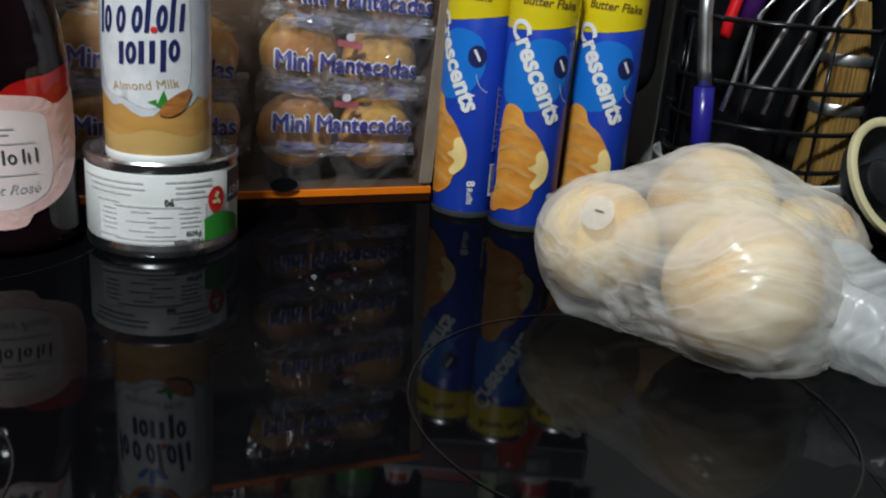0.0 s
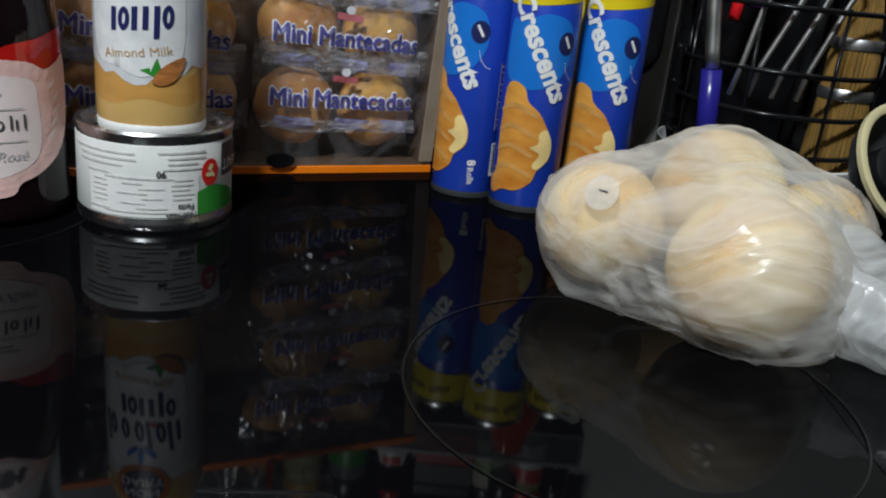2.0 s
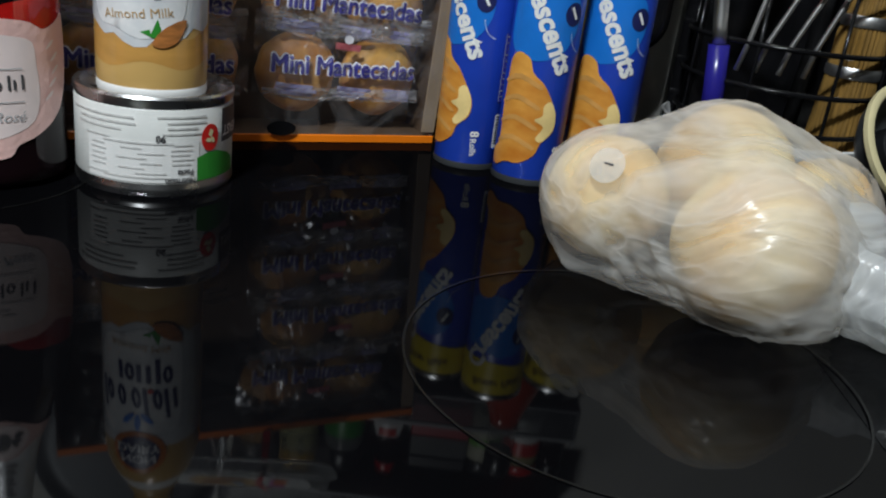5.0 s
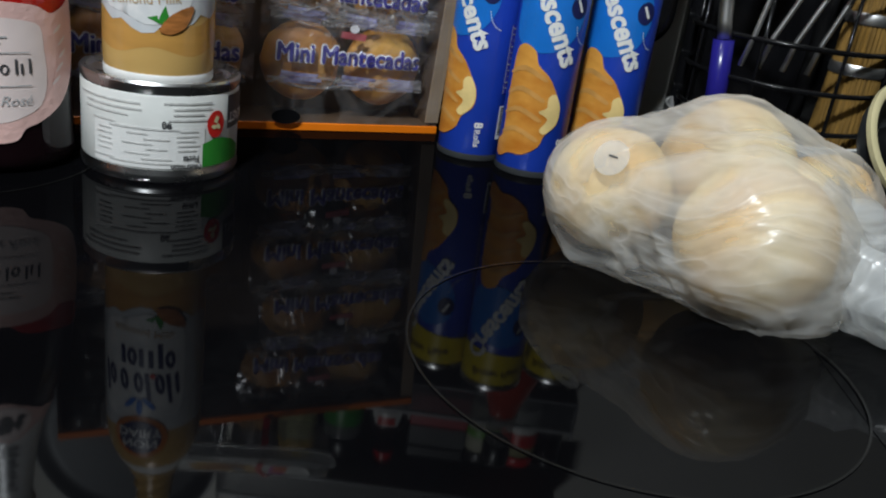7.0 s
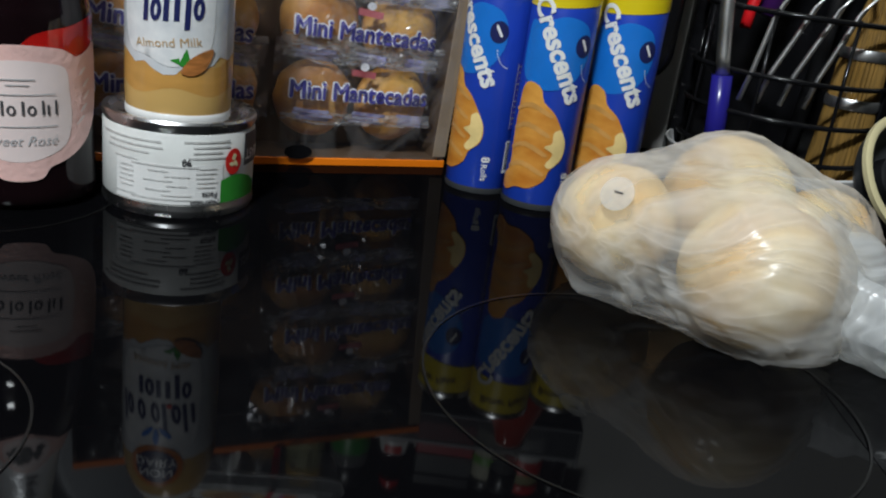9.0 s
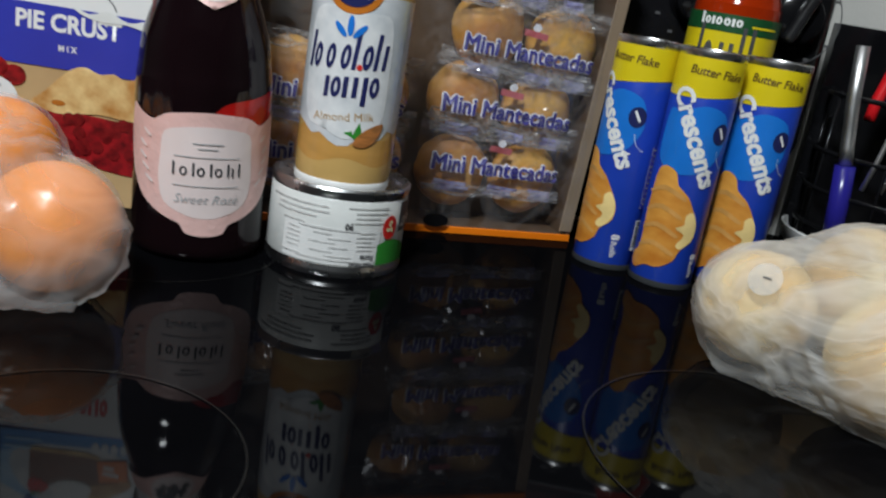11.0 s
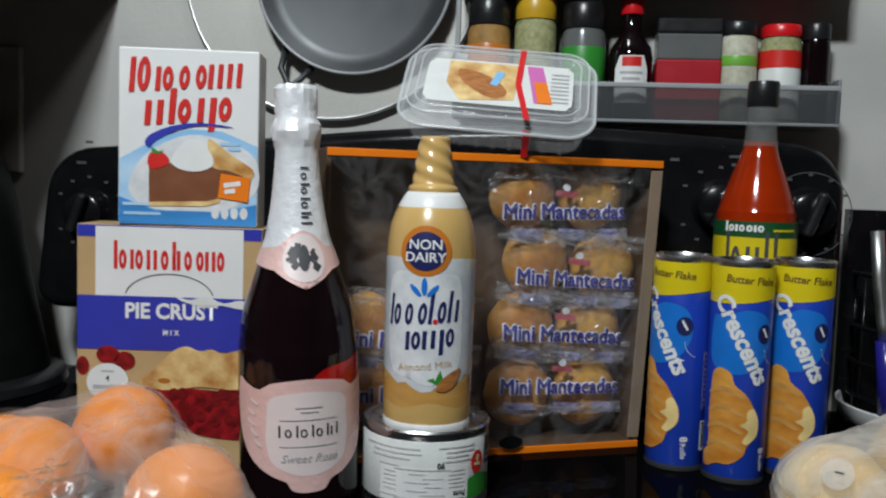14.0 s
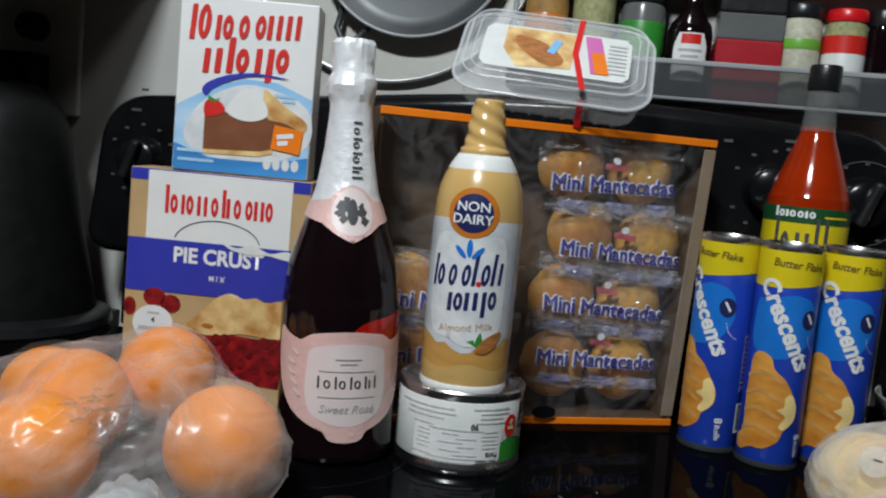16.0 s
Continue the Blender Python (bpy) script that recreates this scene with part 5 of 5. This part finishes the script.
M_RACKCLEAR = mat("smoky_plastic", (0.09, 0.095, 0.10), 0.15, 0, 0.06, 30, alpha=0.50)
M_RACKL = mat("light_grey_plastic", (0.33, 0.34, 0.35), 0.3, 0, 0.06, 30)
rack_shelf("spice_rack", 0.342, "grey plastic wall rack full of spice jars")
rack_shelf("spice_rack", 0.500, "empty grey plastic upper wall rack")
part("upright", rbox(0.006, 0.006, 0.20, 0.001, 1, RX0 + 0.003, RY0 + 0.01, 0.343), M_RACKL).parent = None
bpy.data.objects["upright"].name = "rack_upright"
tagged(bpy.data.objects["rack_upright"], "slim grey upright between the two wall racks", "upright")


def jar(x, r, h, body, cap, caph, label="", band=None, band_z=(0.3, 0.6), caption="", shoulder=False):
    j = thing("spice_jar", x, (RY0 + RY1) / 2 + 0.002, 0.3462, 0, label, "jar", "spice jars")
    if shoulder:
        prof = [(0, 0.0), (r, 0.0), (r, h * 0.52), (r * 0.9, h * 0.60), (r * 0.42, h * 0.72), (r * 0.40, h - caph), (0, h - caph)]
        cr = r * 0.52
    else:
        prof = [(0, 0.0), (r * 0.94, 0.0), (r, 0.003), (r, h - caph - 0.008), (r * 0.9, h - caph), (0, h - caph)]
        cr = r * 0.98
    part("jar_body", lathe(prof, 36), body, j, "", 50)
    part("cap", lathe([(cr * 0.98, h - caph), (cr, h - caph + 0.001), (cr, h - 0.003), (cr * 0.93, h), (0, h)], 36, lambda u, z: 1 + 0.01 * math.cos(2 * math.pi * u * 36)), cap, j, "", 50)
    if band:
        z0, z1 = band_z[0] * h, band_z[1] * h
        part("label", lathe([(r + 0.0003, z0), (r + 0.0006, z0 + 0.001), (r + 0.0006, z1 - 0.001), (r + 0.0003, z1)], 36), band, j, "", 60)
    return j


jar(-0.138, 0.026, 0.140, M_SPICE, M_BLACKP, 0.030, "spice jar of brown powder with black cap and orange label", M_ORANGEBR, (0.4, 0.62))
jar(-0.082, 0.025, 0.143, M_HERB, M_YCAP, 0.026, "spice jar with mustard yellow cap", M_SPICE, (0.1, 0.35))
jar(-0.024, 0.026, 0.137, M_JARGLASS, M_BLACKP, 0.030, "spice jar with black cap and green label", M_GREEN, (0.3, 0.62))
j4 = jar(0.032, 0.026, 0.145, M_BOTTLE, M_REDPL, 0.020, "small dark extract bottle with red cap", None, (0.1, 0.45), "", True)
part("label", wrapped(shape([(-0.020, 0.020), (0.020, 0.020), (0.020, 0.060), (0.014, 0.075), (-0.014, 0.075), (-0.020, 0.060)]), 0.026, 0.0006, 0.004), M_WHITE, j4, "white label with red crest", 180)
part("label_crest", wrapped(shape(rect(0, 0.068, 0.022, 0.011)), 0.026, 0.0010, 0.004), M_RED, j4, "", 180)
part("label_lines", wrapped(shape(rect(0, 0.055, 0.026, 0.003), rect(0, 0.048, 0.020, 0.003)), 0.026, 0.0010, 0.004), M_INKL, j4)
box_ = thing("spice_tin", 0.098, (RY0 + RY1) / 2 + 0.006, 0.3462, 0, "rectangular red and clear spice box with black lid", "tin", "spice jars")
part("tin_body", rbox(0.074, 0.045, 0.072, 0.002, 2), M_REDTIN, box_, "red label")
part("tin_window", rbox(0.073, 0.044, 0.030, 0.002, 2, 0, 0, 0.072), M_JARGLASS, box_)
part("lid", rbox(0.075, 0.046, 0.018, 0.003, 2, 0, 0, 0.102), M_BLACKP, box_)
jar(0.155, 0.023, 0.117, M_PALEHERB, M_BLACKP, 0.016, "spice jar of pale herbs with green banded label", M_GREENL, (0.56, 0.66))
j7 = jar(0.204, 0.023, 0.114, M_HERB, M_REDPL, 0.014, "spice jar with red cap and red and white label", M_PAPERW, (0.05, 0.60))
part("label_band", lathe([(0.0239, 0.064), (0.0239, 0.084)], 36), M_RED, j7, "", 60)
jar(0.243, 0.016, 0.116, M_BOTTLE, M_BLACKP, 0.018, "dark spice jar with black cap", M_GREYPRINT, (0.3, 0.34))

# ---- pan and splatter screen hung on the wall ----
screen = thing("splatter_screen", -0.345, WALL_Y - 0.012, 0.535, 0, "round fine mesh splatter screen with steel rim", "splatter screen")
part("mesh", moved(lathe([(0, 0.0), (0.192, 0.0), (0.192, 0.001), (0, 0.001)], 72), 0, 0, 0, 90, 0, 0), M_MESH, screen)
part("rim", tube([(0.193 * math.cos(2 * math.pi * i / 72), 0, 0.193 * math.sin(2 * math.pi * i / 72)) for i in range(72)], 0.0028, 8, True), M_STEEL, screen, "bright steel rim", 180)
pan = thing("pan", -0.308, WALL_Y - 0.030, 0.520, 0, "dark grey round pan hung on the wall", "pan")
part("pan_body", moved(lathe([(0, 0.002), (0.098, 0.002), (0.112, 0.006), (0.121, 0.013), (0.124, 0.014), (0.124, 0.011), (0.113, 0.0), (0.098, -0.003), (0, -0.003)], 72), 0, 0, 0, 90, 0, 0), M_PAN, pan, "", 50)
part("pan_rim", tube([(0.1235 * math.cos(2 * math.pi * i / 72), -0.013, 0.1235 * math.sin(2 * math.pi * i / 72)) for i in range(72)], 0.0022, 8, True), M_RACKL, pan, "", 180)
part("bracket", tube([(-0.088, 0.004, -0.085), (-0.092, -0.008, -0.118), (-0.080, -0.012, -0.140), (-0.066, -0.010, -0.132), (-0.052, 0.002, -0.112)], 0.0042, 8), M_PAN, pan, "", 180)

# ---- utensil basket on the side counter ----
basket = thing("utensil_basket", 0.400, 1.195, -0.004, 0, "black wire utensil basket", "basket")
BR = 0.098
part("basket_floor", lathe([(0, 0.0), (BR - 0.002, 0.0), (BR, 0.003), (BR - 0.002, 0.006), (0, 0.006)], 40), M_BLACK, basket)
for z in (0.040, 0.078, 0.118, 0.178):
    part("wire_hoop", tube([(BR * math.cos(2 * math.pi * i / 48), BR * math.sin(2 * math.pi * i / 48), z) for i in range(48)], 0.0028, 6, True), M_BLACK, basket, "", 180)
liner = lathe([(BR - 0.006, 0.006), (BR - 0.006, 0.150), (BR - 0.008, 0.150), (BR - 0.008, 0.006)], 40)
bmesh.ops.delete(liner, geom=[v for v in liner.verts if v.co.y < 0.01], context="VERTS")
part("liner", liner, M_BLACKP, basket, "dark mesh liner", 60)
for i in range(8):
    a = 2 * math.pi * i / 8 + 0.2
    part("wire_post", tube([(BR * math.cos(a), BR * math.sin(a), 0.004), (BR * math.cos(a), BR * math.sin(a), 0.182)], 0.0018, 6), M_BLACK, basket, "", 180)
dish = thing("drip_dish", 0.395, 1.195, -0.004, 0, "shallow white dish under the utensil basket", "dish")
part("dish_body", lathe([(0, 0.0), (0.080, 0.0), (0.106, 0.018), (0.110, 0.034), (0.107, 0.035), (0.104, 0.022), (0.1, 0.010), (0.0995, -0.0002), (0, -0.0003)][:6] + [(0.102, 0.019), (0.078, 0.0035), (0, 0.0035)], 48), M_WHITE, dish, "", 60)
basket.matrix_world = pose(U * 0.395, U * 1.195, U * 0.001)


def utensil(name, label, category, pts, r, material, tip=None):
    u = thing(name, 0, 0, 0, 0, label, category, "utensils in the basket")
    part("handle", tube(pts, r, 10), material, u, "", 180)
    if tip:
        part(*tip, u, "", 180)
    return u


for k, (x0, x1) in enumerate(((0.327, 0.352), (0.345, 0.382), (0.368, 0.405), (0.392, 0.426))):
    utensil("whisk", "looped bright steel wire utensil standing in the basket", "utensil", [(x0, 1.122, 0.092), (x0 + 0.006, 1.120, 0.122), (x1 - 0.012, 1.116, 0.172), (x1 - 0.006, 1.115, 0.188), (x1 + 0.004, 1.112, 0.205), (x1 + 0.006, 1.150, 0.245), (x1 + 0.016, 1.185, 0.285)], 0.0026, M_STEEL)
utensil("blue_utensil", "utensil with blue plastic handle and chrome collar", "utensil", [(0.317, 1.135, 0.030), (0.314, 1.135, 0.070), (0.310, 1.136, 0.112)], 0.0105, M_BLUEPL, ("collar", tube([(0.310, 1.136, 0.113), (0.307, 1.137, 0.130), (0.300, 1.140, 0.180), (0.296, 1.143, 0.230)], 0.0070, 10), M_STEEL))
utensil("red_utensil", "utensil with red plastic handle", "utensil", [(0.330, 1.165, 0.158), (0.332, 1.168, 0.175), (0.340, 1.170, 0.210), (0.362, 1.170, 0.260), (0.370, 1.172, 0.320)], 0.006, M_REDPL)
utensil("purple_utensil", "utensil with dark purple plastic handle", "utensil", [(0.352, 1.175, 0.172), (0.360, 1.178, 0.21), (0.372, 1.180, 0.270)], 0.011, M_PURPLE)
utensil("dark_spatula", "black plastic spatula standing in the basket", "spatula", [(0.420, 1.200, 0.030), (0.430, 1.200, 0.20), (0.440, 1.200, 0.300)], 0.008, M_BLACKP)

brush = thing("straw_brush", 0.450, 1.150, 0.008, 0, "bundled straw brush with steel bands standing in the basket", "brush")
brush.scale = (0.52, 0.52, 0.92)


def straw(u, z):
    return 1 + 0.05 * math.cos(2 * math.pi * u * 34 + 14 * z) + 0.03 * noise.noise((5 * u, z * 60, 2))


part("bristles", lathe([(0, 0.0), (0.050, 0.0), (0.052, 0.03), (0.047, 0.085), (0.045, 0.10), (0.044, 0.14), (0.036, 0.165), (0.030, 0.19), (0.020, 0.215), (0, 0.215)], 136, straw), M_STRAW, brush, "golden straw bristles", 60)
for z, r in ((0.095, 0.0485), (0.148, 0.0445)):
    part("band", lathe([(r, z), (r + 0.002, z + 0.002), (r + 0.002, z + 0.010), (r, z + 0.012)], 48), M_STEEL, brush, "steel wire band", 60)
part("handle", lathe([(0.014, 0.208), (0.013, 0.240), (0.015, 0.30), (0.010, 0.34), (0, 0.342)], 32), M_CREAMPL, brush, "", 60)

cup = thing("plastic_strainer", 0.452, 1.010, 0.060, 24, "cream plastic ring-rimmed strainer lying tilted", "strainer", "", 58, 8)
part("rim", lathe([(0.050, 0.0), (0.056, 0.001), (0.057, 0.006), (0.052, 0.008), (0.049, 0.006), (0.050, 0.0)], 56), M_CREAMPL, cup, "cream plastic rim", 60)
part("bowl", lathe([(0.050, 0.002), (0.046, -0.014), (0.034, -0.026), (0.0, -0.030)], 48), M_PAN, cup, "dark mesh bowl", 60)
part("inner_cap", lathe([(0, -0.024), (0.020, -0.024), (0.022, -0.020), (0.022, -0.006), (0.018, -0.003), (0, -0.003)], 40), M_BLACKP, cup, "", 50)

# ---- dark things beside the stove ----
jug = thing("coffee_maker", -0.787, 1.124, -0.004, 0, "black plastic coffee maker with tapered sides on the counter", "coffee maker")
part("body", lathe(smoothed([(0.122, 0.004), (0.120, 0.03), (0.112, 0.07), (0.102, 0.12), (0.093, 0.17), (0.082, 0.235), (0.068, 0.275), (0.040, 0.297), (0.0, 0.300)], 4), 56), M_MATTE, jug, "black tapered body", 60)
part("base", lathe([(0, 0.0), (0.136, 0.0), (0.142, 0.006), (0.140, 0.016), (0.126, 0.022), (0, 0.022)], 56), M_BLACKP, jug, "black round base", 40)
part("handle", tube([(0.010, -0.088, 0.225), (0.014, -0.135, 0.215), (0.016, -0.150, 0.150), (0.012, -0.135, 0.085), (0.006, -0.105, 0.075)], 0.011, 12), M_MATTE, jug, "", 180)
part("switch", moved(rbox(0.016, 0.006, 0.010, 0.002, 2), 0.020, -0.139, 0.008), M_GREYPRINT, jug, "small grey switch")
outlet = thing("wall_outlet", -0.832, WALL_Y - 0.0005, 0.258, 0, "plain wall outlet plate with a black plug and adapter", "outlet")
part("plate", rbox(0.122, 0.010, 0.172, 0.004, 3, 0, -0.005, 0), M_CREAMW, outlet, "off-white plastic plate")
part("plug", moved(lathe([(0, 0.030), (0.014, 0.030), (0.018, 0.024), (0.019, 0.0), (0, 0.0)], 28), -0.004, -0.010, 0.119, 90, 0, 0), M_MATTE, outlet, "round black plug", 40)
part("adapter", rbox(0.056, 0.040, 0.072, 0.005, 3, -0.010, -0.030, 0.010), M_MATTE, outlet, "black power adapter")
